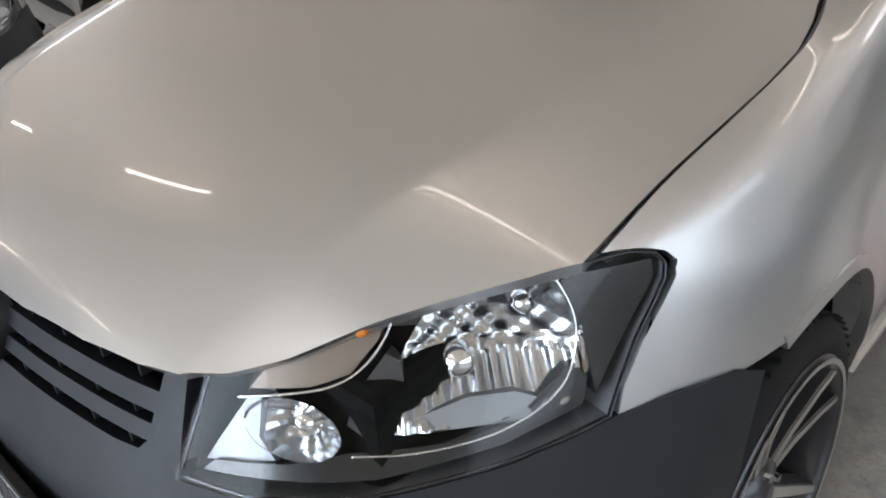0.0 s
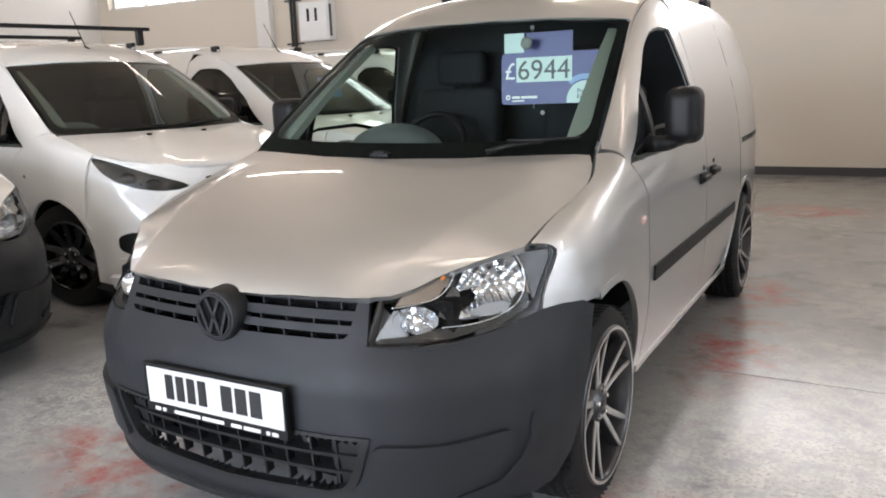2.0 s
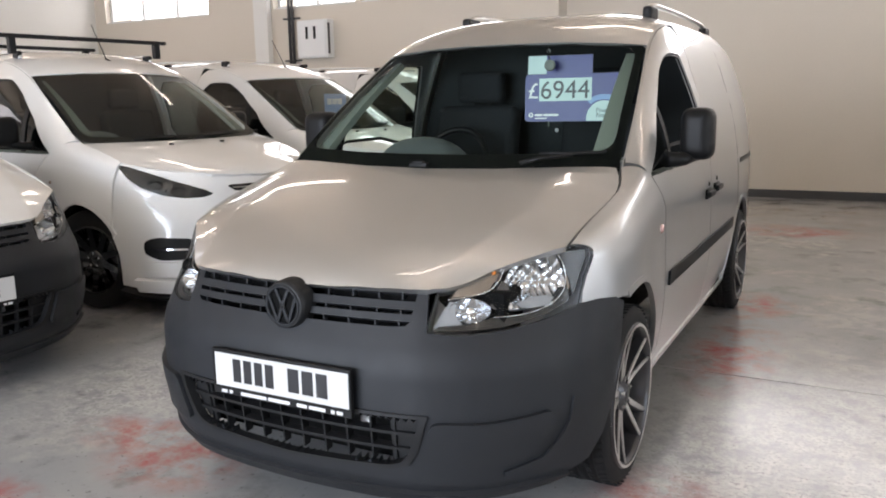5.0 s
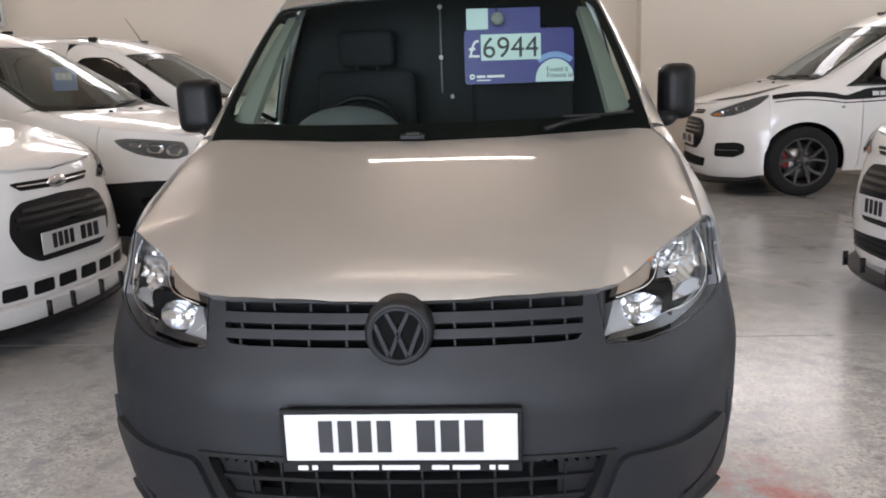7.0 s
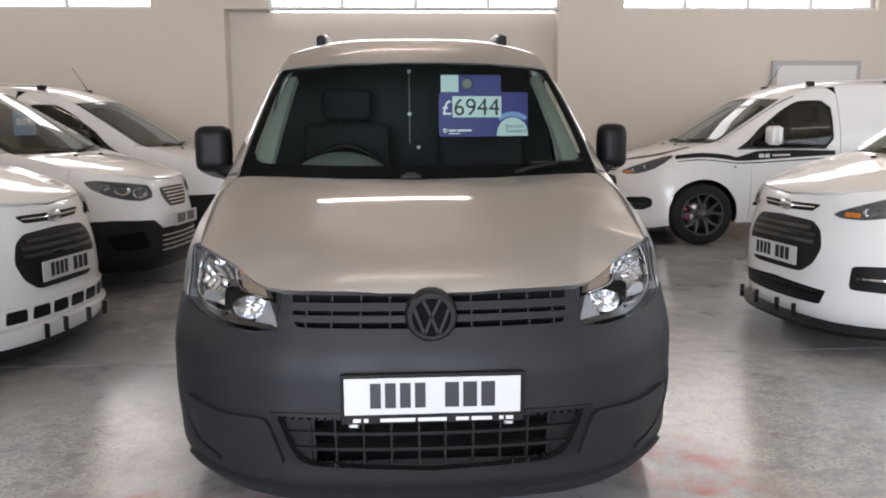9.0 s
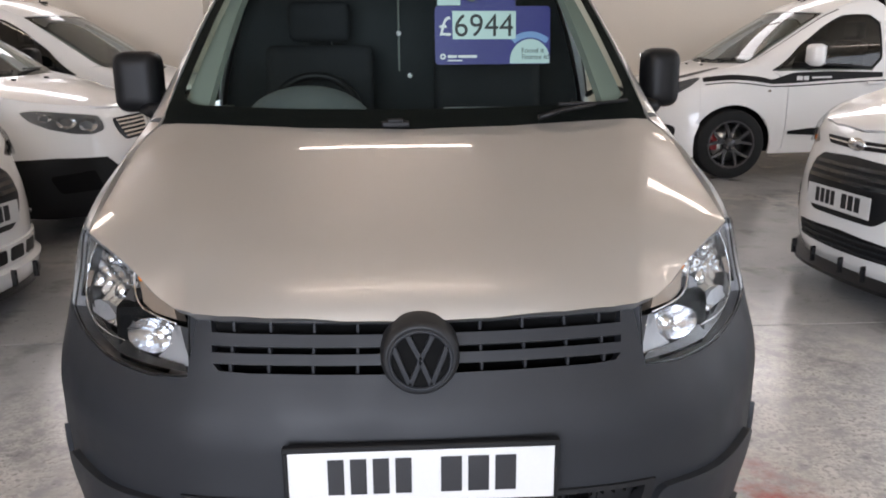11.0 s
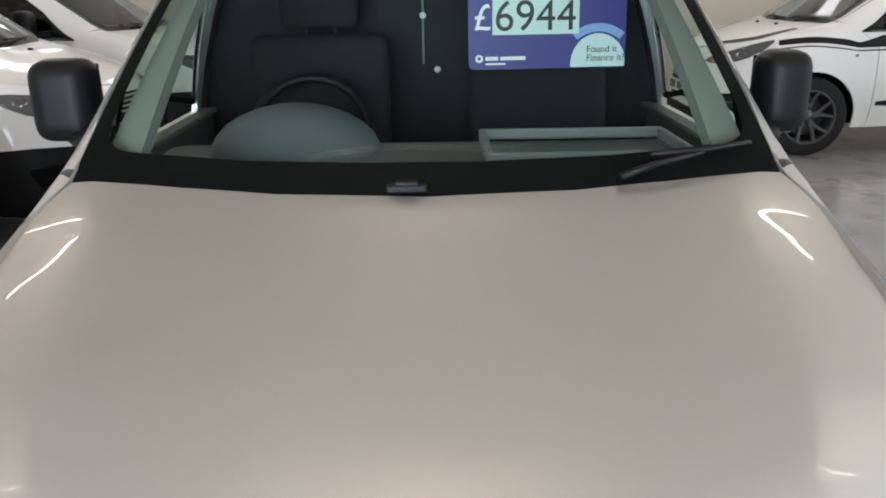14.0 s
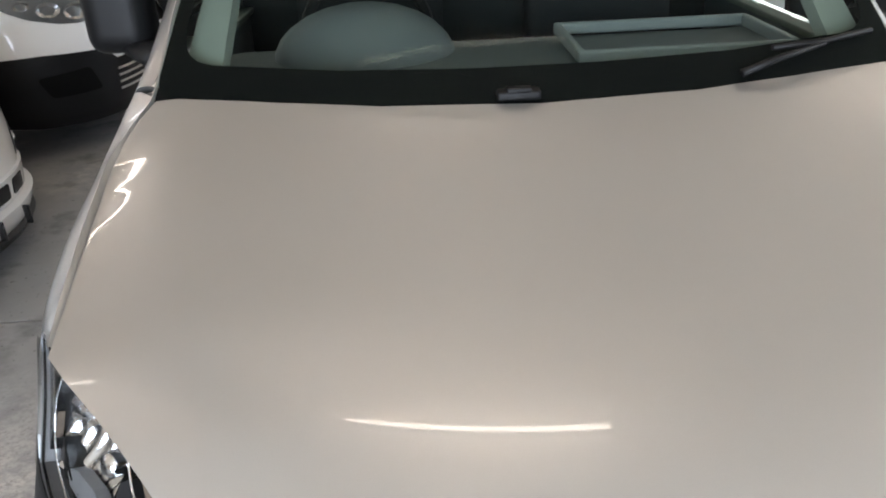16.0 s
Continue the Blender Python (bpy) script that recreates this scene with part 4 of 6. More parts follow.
sv_front, sv_s = front_surface(
    curve1([(-0.15, -0.15, 0.021), (0.0, 0.0, 0.018), (0.15, 0.15, 0.021), (0.30, 0.30, 0.032), (0.44, 0.438, 0.052), (0.56, 0.55, 0.093), (0.68, 0.653, 0.155), (0.80, 0.738, 0.240), (0.92, 0.806, 0.336), (1.04, 0.860, 0.443), (1.16, 0.892, 0.558), (1.30, 0.908, 0.697)]),
    curve1([(0.12, 0.10), (0.18, 0.055), (0.24, 0.022), (0.30, 0.016), (0.45, 0.0), (0.56, 0.0), (0.62, 0.010), (0.66, 0.026), (0.70, 0.045), (0.75, 0.068), (0.81, 0.098), (0.90, 0.14), (0.96, 0.17)]),
    curve1([(0.0, 0.9), (0.45, 1.0), (0.6, 1.08), (0.7, 1.11), (0.8, 1.05), (0.92, 0.88), (1.0, 0.72), (1.1, 0.60), (1.3, 0.25)]))
F = (0, 1.5, 0.6)


def bowl(bm, c, axis, r, depth, seg=28, sx=1.0, sz=1.0, rings=6):
    """A dished reflector that opens along axis."""
    q = Vector(axis).normalized().to_track_quat("Z", "Y")
    prev = None
    for i in range(rings + 1):
        k = i / rings
        ring = [bm.verts.new(Vector(c) + q @ Vector((sx * r * k * math.cos(a), sz * r * k * math.sin(a), depth * (k * k - 1) + r * 0.022 * ((j * 7 + i * 5) % 5 - 2) * (k < 0.99)))) for j, a in ((j, 2 * math.pi * j / seg) for j in range(seg))] if i else [bm.verts.new(Vector(c) + q @ Vector((0, 0, -depth)))]
        if i == 1:
            for j in range(seg):
                bm.faces.new((prev[0], ring[j], ring[(j + 1) % seg]))
        elif i > 1:
            for j in range(seg):
                bm.faces.new((prev[j], ring[j], ring[(j + 1) % seg], prev[(j + 1) % seg]))
        prev = ring


SATIN = mat("satin_lamp_wall", (0.34, 0.35, 0.37), 0.42, 0.7, grain=0.08, grain_scale=60)
SMOKE = mat("smoked_lamp_insert", (0.014, 0.014, 0.014), 0.22, 0, 0.25, grain=0.1)
LAMPSHADE = mat("dark_chrome_lamp_shade", (0.11, 0.11, 0.115), 0.3, 0.8, grain=0.08, grain_scale=60)
SATINWHITE = mat("satin_pale_lamp_shelf", (0.30, 0.31, 0.325), 0.4, 0.5, grain=0.06, grain_scale=60)
AMBERCHROME = mat("amber_tinted_reflector", (0.24, 0.19, 0.15), 0.42, 0.4, grain=0.08, grain_scale=60)


def eased(pts, times=2):
    """A polyline with its corners cut."""
    for _ in range(times):
        out = [pts[0]]
        for (a, b), (c, d) in zip(pts, pts[1:]):
            out += [(0.75 * a + 0.25 * c, 0.75 * b + 0.25 * d), (0.25 * a + 0.75 * c, 0.25 * b + 0.75 * d)]
        pts = [*out, pts[-1]]
    return pts


def sv_headlamp(van, sg):
    lamp = new("headlamp")
    lamp.parent = van
    lamp["label"] = "clear headlamp with chrome reflectors"
    top = []
    for x, y in ((0.470, 0.150), (0.50, 0.176), (0.55, 0.226), (0.60, 0.282), (0.66, 0.350), (0.725, 0.418), (0.763, 0.462)):
        z = float(sv_bonnet(x, y)[2]) - 0.003
        top.append((sv_s(x, z), z))
    loop = [(0.480, 0.697), (0.58, 0.689), (0.74, 0.697), (0.90, 0.716), (1.025, 0.742), (1.050, 0.778), (1.078, 0.816), (1.109, 0.850), (1.128, 0.873), (1.132, 0.889), (1.122, 0.903), (1.085, 0.911), *top[::-1]]
    side = (sg,)
    lens = panel("lens", loop, 0.025, 0.02, sv_front, LENS, lamp, "clear polycarbonate lens", thick=0.0, sides=side, lift=0.004, hub=F)
    lens.visible_shadow = False
    skirt("housing_wall", loop, sv_front, 0.002, 0.11, SATIN, lamp, side, F)
    panel("housing", loop, 0.04, 0.03, sv_front, SATIN, lamp, "", 0.0, side, -0.105, F)
    g = dense(loop, 2)
    c = np.mean(np.array(loop), axis=0)
    strip("lens_edge", g, [(c[0] + (u - c[0]) * 0.992, c[1] + (v - c[1]) * 0.985) for u, v in g], sv_front, SMOKE, lamp, k=1, even=False, thick=0.004, sides=side, lift=-0.004, hub=F)
    # dark bezel below and at the outer end
    panel("bezel", [(0.50, 0.703), (0.74, 0.708), (0.90, 0.729), (1.0, 0.756), (1.015, 0.79), (0.985, 0.80), (0.93, 0.762), (0.82, 0.738), (0.70, 0.735), (0.62, 0.722), (0.52, 0.716)], 0.03, 0.02, sv_front, SMOKE, lamp, "", 0.05, side, -0.022, F)
    panel("side_bezel", [(1.015, 0.768), (1.075, 0.830), (1.118, 0.875), (1.118, 0.895), (1.02, 0.898), (0.985, 0.890), (1.012, 0.84)], 0.03, 0.02, sv_front, SMOKE, lamp, "smoked outer insert", 0.05, side, -0.012, F)
    panel("divider", [(0.705, 0.765), (0.728, 0.752), (0.765, 0.758), (0.785, 0.785), (0.782, 0.822), (0.765, 0.832), (0.722, 0.795)], 0.02, 0.02, sv_front, LAMPSHADE, lamp, "", 0.05, side, -0.015, F)

    def spot(s, z, d):
        p = sv_front(np.array([s]), np.array([z]))[0]
        e = 1e-3
        n = np.cross(sv_front(np.array([s + e]), np.array([z]))[0] - p, sv_front(np.array([s]), np.array([z + e]))[0] - p)
        n /= np.linalg.norm(n)
        if n[1] > 0:
            n = -n
        p = p - d * n
        return Vector((sg * p[0], p[1], p[2])), Vector((sg * n[0], n[1], n[2]))

    # main reflector: a fluted dish with its bulb and a satin shelf below
    p, n = spot(0.875, 0.825, 0.0)
    inward = np.array((sg * n.x, n.y, n.z))

    def dish(u, v):
        u, v = np.asarray(u, float), np.asarray(v, float)
        r = ((u - 0.885) / 0.150) ** 2 + ((v - 0.83) / 0.090) ** 2
        d = 0.014 + 0.062 * np.maximum(0, 1 - r)
        low, high = np.clip((0.822 - v) / 0.006, 0, 1), np.clip((v - 0.826) / 0.006, 0, 1)
        d = d + 0.0026 * low * np.cos(u * 2 * np.pi / 0.024) + 0.0030 * high * np.cos(u * 2 * np.pi / 0.047) * np.cos(v * 2 * np.pi / 0.034)
        return sv_front(u, v) - d[..., None] * inward

    panel("main_reflector", [(0.745, 0.752), (0.788, 0.832), (0.83, 0.874), (0.925, 0.903), (1.0, 0.906), (1.014, 0.86), (1.004, 0.80), (0.978, 0.764), (0.925, 0.752)], 0.004, 0.005, dish, REFLECTOR, lamp, "fluted chrome reflector", 0.004, side, 0.0, F)
    q = n.to_track_quat("Z", "Y").to_matrix().to_4x4()
    for u, v, r in ((0.855, 0.815, 0.019), (0.945, 0.868, 0.013)):
        c = spot(u, v, 0.036)[0]
        bm = bmesh.new()
        lathe(bm, [(0.0, 0.010), (r * 0.7, 0.008), (r, 0.0), (r, -0.03)], 20, "z")
        bmesh.ops.transform(bm, matrix=Matrix.Translation(c) @ q, verts=bm.verts)
        part("bulb_cap", bm, CHROME, lamp, "", True)
    panel("shelf", [(0.765, 0.751), (0.80, 0.768), (0.86, 0.782), (0.92, 0.782), (0.955, 0.768), (0.935, 0.752)], 0.02, 0.01, sv_front, SATINWHITE, lamp, "satin lower shelf", 0.02, side, -0.022, F)
    panel("amber_band", [(1.004, 0.905), (1.018, 0.905), (1.034, 0.872), (1.028, 0.812), (1.008, 0.79), (1.016, 0.85)], 0.01, 0.02, sv_front, AMBERCHROME, lamp, "amber-tinted side reflector", 0.01, side, -0.016, F)
    # small inner lamp
    p, n = spot(0.625, 0.758, 0.020)
    ax = (n + Vector((0, -0.5, 0))).normalized()
    bm = bmesh.new()
    bowl(bm, p, ax, 0.050, 0.045, 22, 1.25, 0.72, 5)
    part("inner_reflector", bm, REFLECTOR, lamp)
    bm = bmesh.new()
    lathe(bm, [(0.0, 0.006), (0.016, 0.004), (0.02, -0.02)], 16, "z")
    bmesh.ops.transform(bm, matrix=Matrix.Translation(p - ax * 0.022) @ ax.to_track_quat("Z", "Y").to_matrix().to_4x4(), verts=bm.verts)
    part("inner_bulb", bm, CHROME, lamp, "", True)
    panel("inner_wall", [(0.50, 0.712), (0.60, 0.722), (0.575, 0.745), (0.575, 0.785), (0.555, 0.785)], 0.02, 0.02, sv_front, SATINWHITE, lamp, "", 0.04, side, -0.03, F)
    # indicator
    panel("indicator", [(0.560, 0.795), (0.65, 0.800), (0.712, 0.812), (0.752, 0.842), (0.775, 0.870), (0.73, 0.862), (0.66, 0.845), (0.59, 0.822)], 0.02, 0.02, sv_front, AMBERCHROME, lamp, "amber-tinted indicator reflector", 0.03, side, -0.022, F)
    p, n = spot(0.735, 0.856, 0.012)
    bm = bmesh.new()
    bmesh.ops.create_uvsphere(bm, u_segments=12, v_segments=8, radius=0.009, matrix=Matrix.Translation(p))
    part("indicator_bulb", bm, AMBER, lamp, "orange bulb", True)
    bm = bmesh.new()
    tube(bm, [spot(s, z, 0.012)[0] for s, z in eased(((0.55, 0.787), (0.62, 0.794), (0.68, 0.800), (0.725, 0.812), (0.762, 0.840), (0.785, 0.876)))], 0.0018, 6)
    part("chrome_line", bm, CHROME, lamp, "", True)
    bm = bmesh.new()
    tube(bm, [spot(s, z, 0.010)[0] for s, z in eased(((0.985, 0.895), (1.003, 0.86), (1.0, 0.82), (0.97, 0.775), (0.90, 0.745), (0.80, 0.733), (0.71, 0.735)))], 0.0014, 6)
    part("chrome_line", bm, CHROME, lamp, "", True)


def emblem(van, c, r, disc_mat, sign_mat):
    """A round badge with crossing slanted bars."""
    e = new("emblem")
    e.parent = van
    e.location = c
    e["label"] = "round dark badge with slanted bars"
    bm = bmesh.new()
    lathe(bm, [(0.0, 0.0), (r * 0.86, 0.0), (r * 0.9, -0.006), (r * 1.02, -0.004), (r * 1.1, 0.012), (r * 1.13, 0.06)], 48, "y")
    part("disc", bm, disc_mat, e, "", True)
    bm = bmesh.new()
    lathe(bm, [(0.0, -0.001), (r * 0.84, -0.001)], 40, "y")
    part("recess", bm, VOID, e)
    bm = bmesh.new()
    lathe(bm, [(r * 0.815, -0.002), (r * 0.815, -0.010), (r * 0.90, -0.010), (r * 0.91, -0.004)], 48, "y")
    part("ring", bm, sign_mat, e, "", True)
    w = r * 0.145
    for x0, z0, x1, z1 in ((-0.36, 0.76, 0.0, 0.02), (0.36, 0.76, 0.0, 0.02), (-0.74, 0.40, -0.30, -0.74), (0.74, 0.40, 0.30, -0.74), (-0.30, -0.74, 0.0, 0.0), (0.30, -0.74, 0.0, 0.0)):
        a, b = Vector((x0 * r, 0, z0 * r)), Vector((x1 * r, 0, z1 * r))
        d = b - a
        bm = bmesh.new()
        box(bm, 0, 0, 0, w, 0.008, d.length, 0.001, 1, Matrix.Translation((a + b) / 2 + Vector((0, -0.006, 0))) @ Matrix.Rotation(math.atan2(d.x, d.z), 4, "Y"))
        part("bar", bm, sign_mat, e)
    return e


def door_mirror(van, sg, c, s, material, body_x, cap=None):
    m = new("door_mirror")
    m.parent = van
    bm = bmesh.new()
    box(bm, c[0] * sg, c[1], c[2], *s, 0.055, 5)
    for v in bm.verts:
        if v.co.y < c[1]:
            k = (c[1] - v.co.y) / s[1]
            v.co.x = c[0] * sg + (v.co.x - c[0] * sg) * (1 - 0.18 * k)
            v.co.z = c[2] + (v.co.z - c[2]) * (1 - 0.12 * k)
    part("housing", bm, cap or material, m, "", True)
    bm = bmesh.new()
    a = Vector((body_x * sg, c[1] - 0.12, c[2] - s[2] * 0.46))
    tube(bm, [a, a + Vector((0.05 * sg, 0.06, -0.002)), Vector(((c[0] - 0.02) * sg, c[1] - 0.01, c[2] - s[2] * 0.36))], [0.040, 0.036, 0.040], 12)
    for v in bm.verts:
        v.co.z = a.z + (v.co.z - a.z) * 0.8
    part("arm", bm, material, m, "", True)
    boxed("mirror_glass", (c[0] * sg, c[1] + s[1] / 2 + 0.001, c[2]), (s[0] * 0.8, 0.004, s[2] * 0.82), CHROME, m, 0.001)
    return m


def cab(van, ws_y, dash_z, wide, back, drv=-1, seat=FABRIC, simple=False):
    """Dashboard, wheel, seats, door linings and the bulkhead behind them."""
    bm = bmesh.new()
    box(bm, 0, ws_y + 0.36, dash_z - 0.12, 2 * wide - 0.10, 0.52, 0.22, 0.05, 3)
    box(bm, 0, ws_y + 0.16, dash_z - 0.06, 2 * wide - 0.22, 0.34, 0.08, 0.02, 2)
    part("dashboard", bm, DASH, van, "grey plastic dashboard", True)
    bm = bmesh.new()
    bmesh.ops.create_uvsphere(bm, u_segments=24, v_segments=14, radius=1.0, matrix=Matrix.Translation((drv * 0.36, ws_y + 0.50, dash_z - 0.03)) @ Matrix.Diagonal((0.235, 0.20, 0.145, 1)))
    part("instrument_hood", bm, DASH, van, "", True)
    w = new("steering_wheel")
    w.parent = van
    w.matrix_local = pose(drv * 0.37, ws_y + 0.84, dash_z - 0.03, 62)
    bm = bmesh.new()
    n = 36
    tube(bm, [(0.185 * math.cos(2 * math.pi * i / n), 0.185 * math.sin(2 * math.pi * i / n), 0) for i in range(n + 1)], 0.016, 8, False)
    part("wheel_rim", bm, BLACK, w, "", True)
    bm = bmesh.new()
    box(bm, 0, 0, -0.01, 0.13, 0.12, 0.05, 0.02)
    box(bm, 0.12, 0, -0.01, 0.12, 0.035, 0.025, 0.006)
    box(bm, -0.12, 0, -0.01, 0.12, 0.035, 0.025, 0.006)
    box(bm, 0, -0.12, -0.01, 0.035, 0.12, 0.025, 0.006)
    part("wheel_hub", bm, BLACK, w)
    for sg in (-1, 1):
        s = new("seat")
        s.parent = van
        s.matrix_local = pose(0.37 * sg, back - 0.42, 0)
        bm = bmesh.new()
        box(bm, 0, -0.08, 0.70, 0.48, 0.50, 0.16, 0.05, 3)
        part("cushion", bm, seat, s, "", True)
        bm = bmesh.new()
        box(bm, 0, 0, 0, 0.47, 0.14, 0.60, 0.05, 3, Matrix.Translation((0, 0.20, 1.03)) @ Matrix.Rotation(radians(-12), 4, "X"))
        part("backrest", bm, seat, s, "", True)
        bm = bmesh.new()
        box(bm, 0, 0.285, 1.43, 0.27, 0.10, 0.17, 0.04, 3)
        part("headrest", bm, seat, s, "", True)
        for q in (-0.05, 0.05):
            bm = bmesh.new()
            tube(bm, [(q, 0.27, 1.28), (q, 0.283, 1.38)], 0.006, 6)
            part("headrest_post", bm, BLACK, s)
        bm = bmesh.new()
        box(bm, sg * (wide + 0.03), (ws_y + 0.30 + back) / 2, 0.80, 0.03, back - ws_y - 0.32, 0.50, 0.012, 2)
        part("door_lining", bm, DASH, van)
        bm = bmesh.new()
        box(bm, sg * (wide + 0.022), (ws_y + 0.30 + back) / 2, 1.055, 0.05, back - ws_y - 0.34, 0.018, 0.006, 2)
        part("door_capping", bm, LINING, van)
    return van


def van_bulkhead(van, fn, y, top_v, inset=0.03):
    sec = fn(np.full(30, y), np.linspace(0.4, top_v, 30))
    k = 1 - inset
    bm = bmesh.new()
    bm.faces.new([bm.verts.new((p[0] * k, p[1], p[2] - 0.02)) for p in sec] + [bm.verts.new((-p[0] * k, p[1], p[2] - 0.02)) for p in sec[::-1][1:]])
    part("bulkhead", bm, BULKHEAD, van, "dark boarded bulkhead")


def wiper(van, wsf, s0, v0, s1, v1):
    w = new("wiper")
    w.parent = van
    a, b = (Vector(wsf(np.array([s]), np.array([v]))[0]) + Vector((0, -0.008, 0.009)) for s, v in ((s0, v0), (s1, v1)))
    bm = bmesh.new()
    tube(bm, [a + Vector((0, 0.0, 0.0)), a + (b - a) * 0.25 + Vector((0, -0.012, 0.01)), a + (b - a) * 0.62 + Vector((0, -0.004, 0.006))], [0.009, 0.007, 0.005], 8)
    part("arm", bm, BLACK, w, "", True)
    bm = bmesh.new()
    tube(bm, [a + (b - a) * 0.22 + Vector((0, 0.008, 0.028)), a + (b - a) * 0.62 + Vector((0, 0.0, 0.010)), b], 0.006, 6)
    part("blade", bm, BLACK, w, "", True)


def pillar_lining(van, wsf, sg):
    A = [(sg * 0.962, v) for v in np.linspace(0.03, 0.97, 12)]
    B = [(sg * (0.845 + 0.055 * v), v) for v in np.linspace(0.03, 0.97, 12)]
    strip("pillar_lining", A, B, wsf, LINING, van, 14, 2, thick=0.03, lift=-0.035)


def silver_type_van(m, paint, label, cab_too=True):
    van = thing("van", m, label, "van", "parked vans")
    fn, at = van_shell(van, SV, paint, PLASTIC)
    for sg in (1, -1):
        for cy in (0.85, 3.53):
            wheel(van, 0.886 * sg, cy, 0.319, 0.259, 0.225, sg, TWIN)
    sc = sv_s(0.476)
    bl = [(0, 0.452), (0, 0.706), (0.36, 0.708), (0.41, 0.711), (0.425, 0.724), (0.440, 0.806), (0.484, 0.806), (0.485, 0.695), (0.58, 0.687), (0.74, 0.695), (0.90, 0.7145), (1.03, 0.742), (1.12, 0.742), (1.22, 0.730), (1.272, 0.705), (1.228, 0.62), (1.190, 0.50), (1.158, 0.40), (1.115, 0.31), (1.045, 0.245),
          (0.9, 0.205), (0.6, 0.175), (0.3, 0.165), (0, 0.163), (0, 0.27), (0.36, 0.285), (0.415, 0.30), (0.44, 0.34), (sc, 0.452)]
    bumper = panel("front_bumper", bl, 0.025, 0.02, sv_front, PLASTIC, van, "textured dark grey plastic bumper", thick=0.03, sides=(1, -1), hub=F)
    both = (1, -1)
    panel("fog_cover", rounded([(0.498, 0.440), (0.66, 0.438), (0.86, 0.452), (0.885, 0.43), (0.862, 0.37), (0.80, 0.315), (0.70, 0.292), (0.45, 0.287)], 0.03), 0.03, 0.02, sv_front, PLASTIC, bumper, "", 0.02, both, 0.017, F)
    strip("bumper_crease", [(0.952, 0.476), (0.945, 0.44), (0.942, 0.41), (0.915, 0.36), (0.85, 0.30), (0.72, 0.272)], [(0.955, 0.476), (0.962, 0.44), (0.962, 0.405), (0.935, 0.345), (0.865, 0.282), (0.72, 0.258)], sv_front, PLASTIC, bumper, 20, 2, thick=0.012, sides=both, lift=0.010, hub=F)
    strip("bumper_lip", [(0, 0.163), (0.3, 0.165), (0.6, 0.174), (0.9, 0.205), (0.955, 0.218)], [(0, 0.198), (0.3, 0.20), (0.6, 0.208), (0.9, 0.226), (0.955, 0.224)], sv_front, PLASTIC, bumper, 30, 2, thick=0.02, sides=both, lift=0.014, hub=F)
    # upper grille
    grille = new("grille")
    grille.parent = van
    # dark sheet behind the slats, coloured for the shade in the opening
    boxed("grille_shade", (0, 0.16, 0.74), (0.86, 0.01, 0.16), VOID, grille, 0)
    for z0, z1 in ((0.756, 0.779), (0.7235, 0.7435), (0.7995, 0.805)):
        strip("slat", [(0.0, z0), (0.436, z0)], [(0.0, z1), (0.436, z1)], sv_front, PLASTIC, grille, 24, 2, thick=0.03, sides=both, lift=0.0, hub=F)
    for sx in (-1, 1):
        for x in (0.125, 0.215, 0.305, 0.385):
            for z in (0.789, 0.750, 0.715):
                p = sv_front(np.array([x]), np.array([z]))[0]
                boxed("grille_post", (sx * p[0], p[1] + 0.016, z), (0.005, 0.02, 0.020), PLASTIC, grille, 0)
    emblem(van, (0, 0.040, 0.746), 0.070, DARKPLASTIC, PLASTIC)
    # lower grille
    low = new("lower_grille")
    low.parent = van
    # near-black sheet that paints the lower opening's depth as shade
    boxed("lower_shade", (0, 0.20, 0.36), (1.0, 0.01, 0.24), VOID, low, 0)
    for z in (0.436, 0.385, 0.333):
        strip("slat", [(0.0, z - 0.005), (0.47, z - 0.005)], [(0.0, z + 0.005), (0.47, z + 0.005)], sv_front, DARKPLASTIC, low, 20, 1, thick=0.03, sides=both, lift=-0.018, hub=F)
    for x in (0.04, 0.125, 0.21, 0.295, 0.375):
        panel("upright", [(x - 0.003, 0.283), (x + 0.003, 0.283), (x + 0.003, 0.45), (x - 0.003, 0.45)], 0.01, 0.06, sv_front, DARKPLASTIC, low, "", 0.03, both, -0.022, F)
    panel("blank", [(0.36, 0.29), (0.41, 0.30), (0.45, 0.37), (0.468, 0.45), (0.36, 0.45)], 0.03, 0.03, sv_front, DARKPLASTIC, low, "", 0.01, both, -0.03, F)
    for sx in (-1, 1):
        boxed("tow_bracket", (sx * 0.24, 0.12, 0.395), (0.035, 0.03, 0.03), ALLOY, low, 0.006)
    strip("grille_frame", [(0, 0.262), (0.36, 0.277), (0.425, 0.295), (0.455, 0.34), (sc + 0.012, 0.46), (0, 0.46)], [(0, 0.274), (0.355, 0.289), (0.405, 0.305), (0.43, 0.345), (sc - 0.012, 0.449), (0, 0.449)], sv_front, DARKPLASTIC, low, 50, 1, thick=0.03, sides=both, lift=0.007, hub=F)
    number_plate(van, -0.002, 0.520)
    for sg in (1, -1):
        sv_headlamp(van, sg)
        wide = 0.165 if sg < 0 else 0.135
        door_mirror(van, sg, (0.872 + wide / 2, 1.57, 1.208), (wide, 0.14, 0.215), BLACKPLASTIC, 0.84)
        for k, (y, z) in enumerate(((2.273, 0.885), (2.50, 0.895))):
            h = new("door_handle")
            h.parent = van
            bm = bmesh.new()
            x = fn(np.array([y]), np.array([at(y, z)]))[0][0]
            box(bm, sg * (x + 0.020), y, z, 0.022, 0.15, 0.028, 0.009, 3)
            box(bm, sg * (x + 0.006), y, z, 0.016, 0.12, 0.05, 0.007, 2)
            part("grip", bm, BLACK, h, "", True)
            bm = bmesh.new()
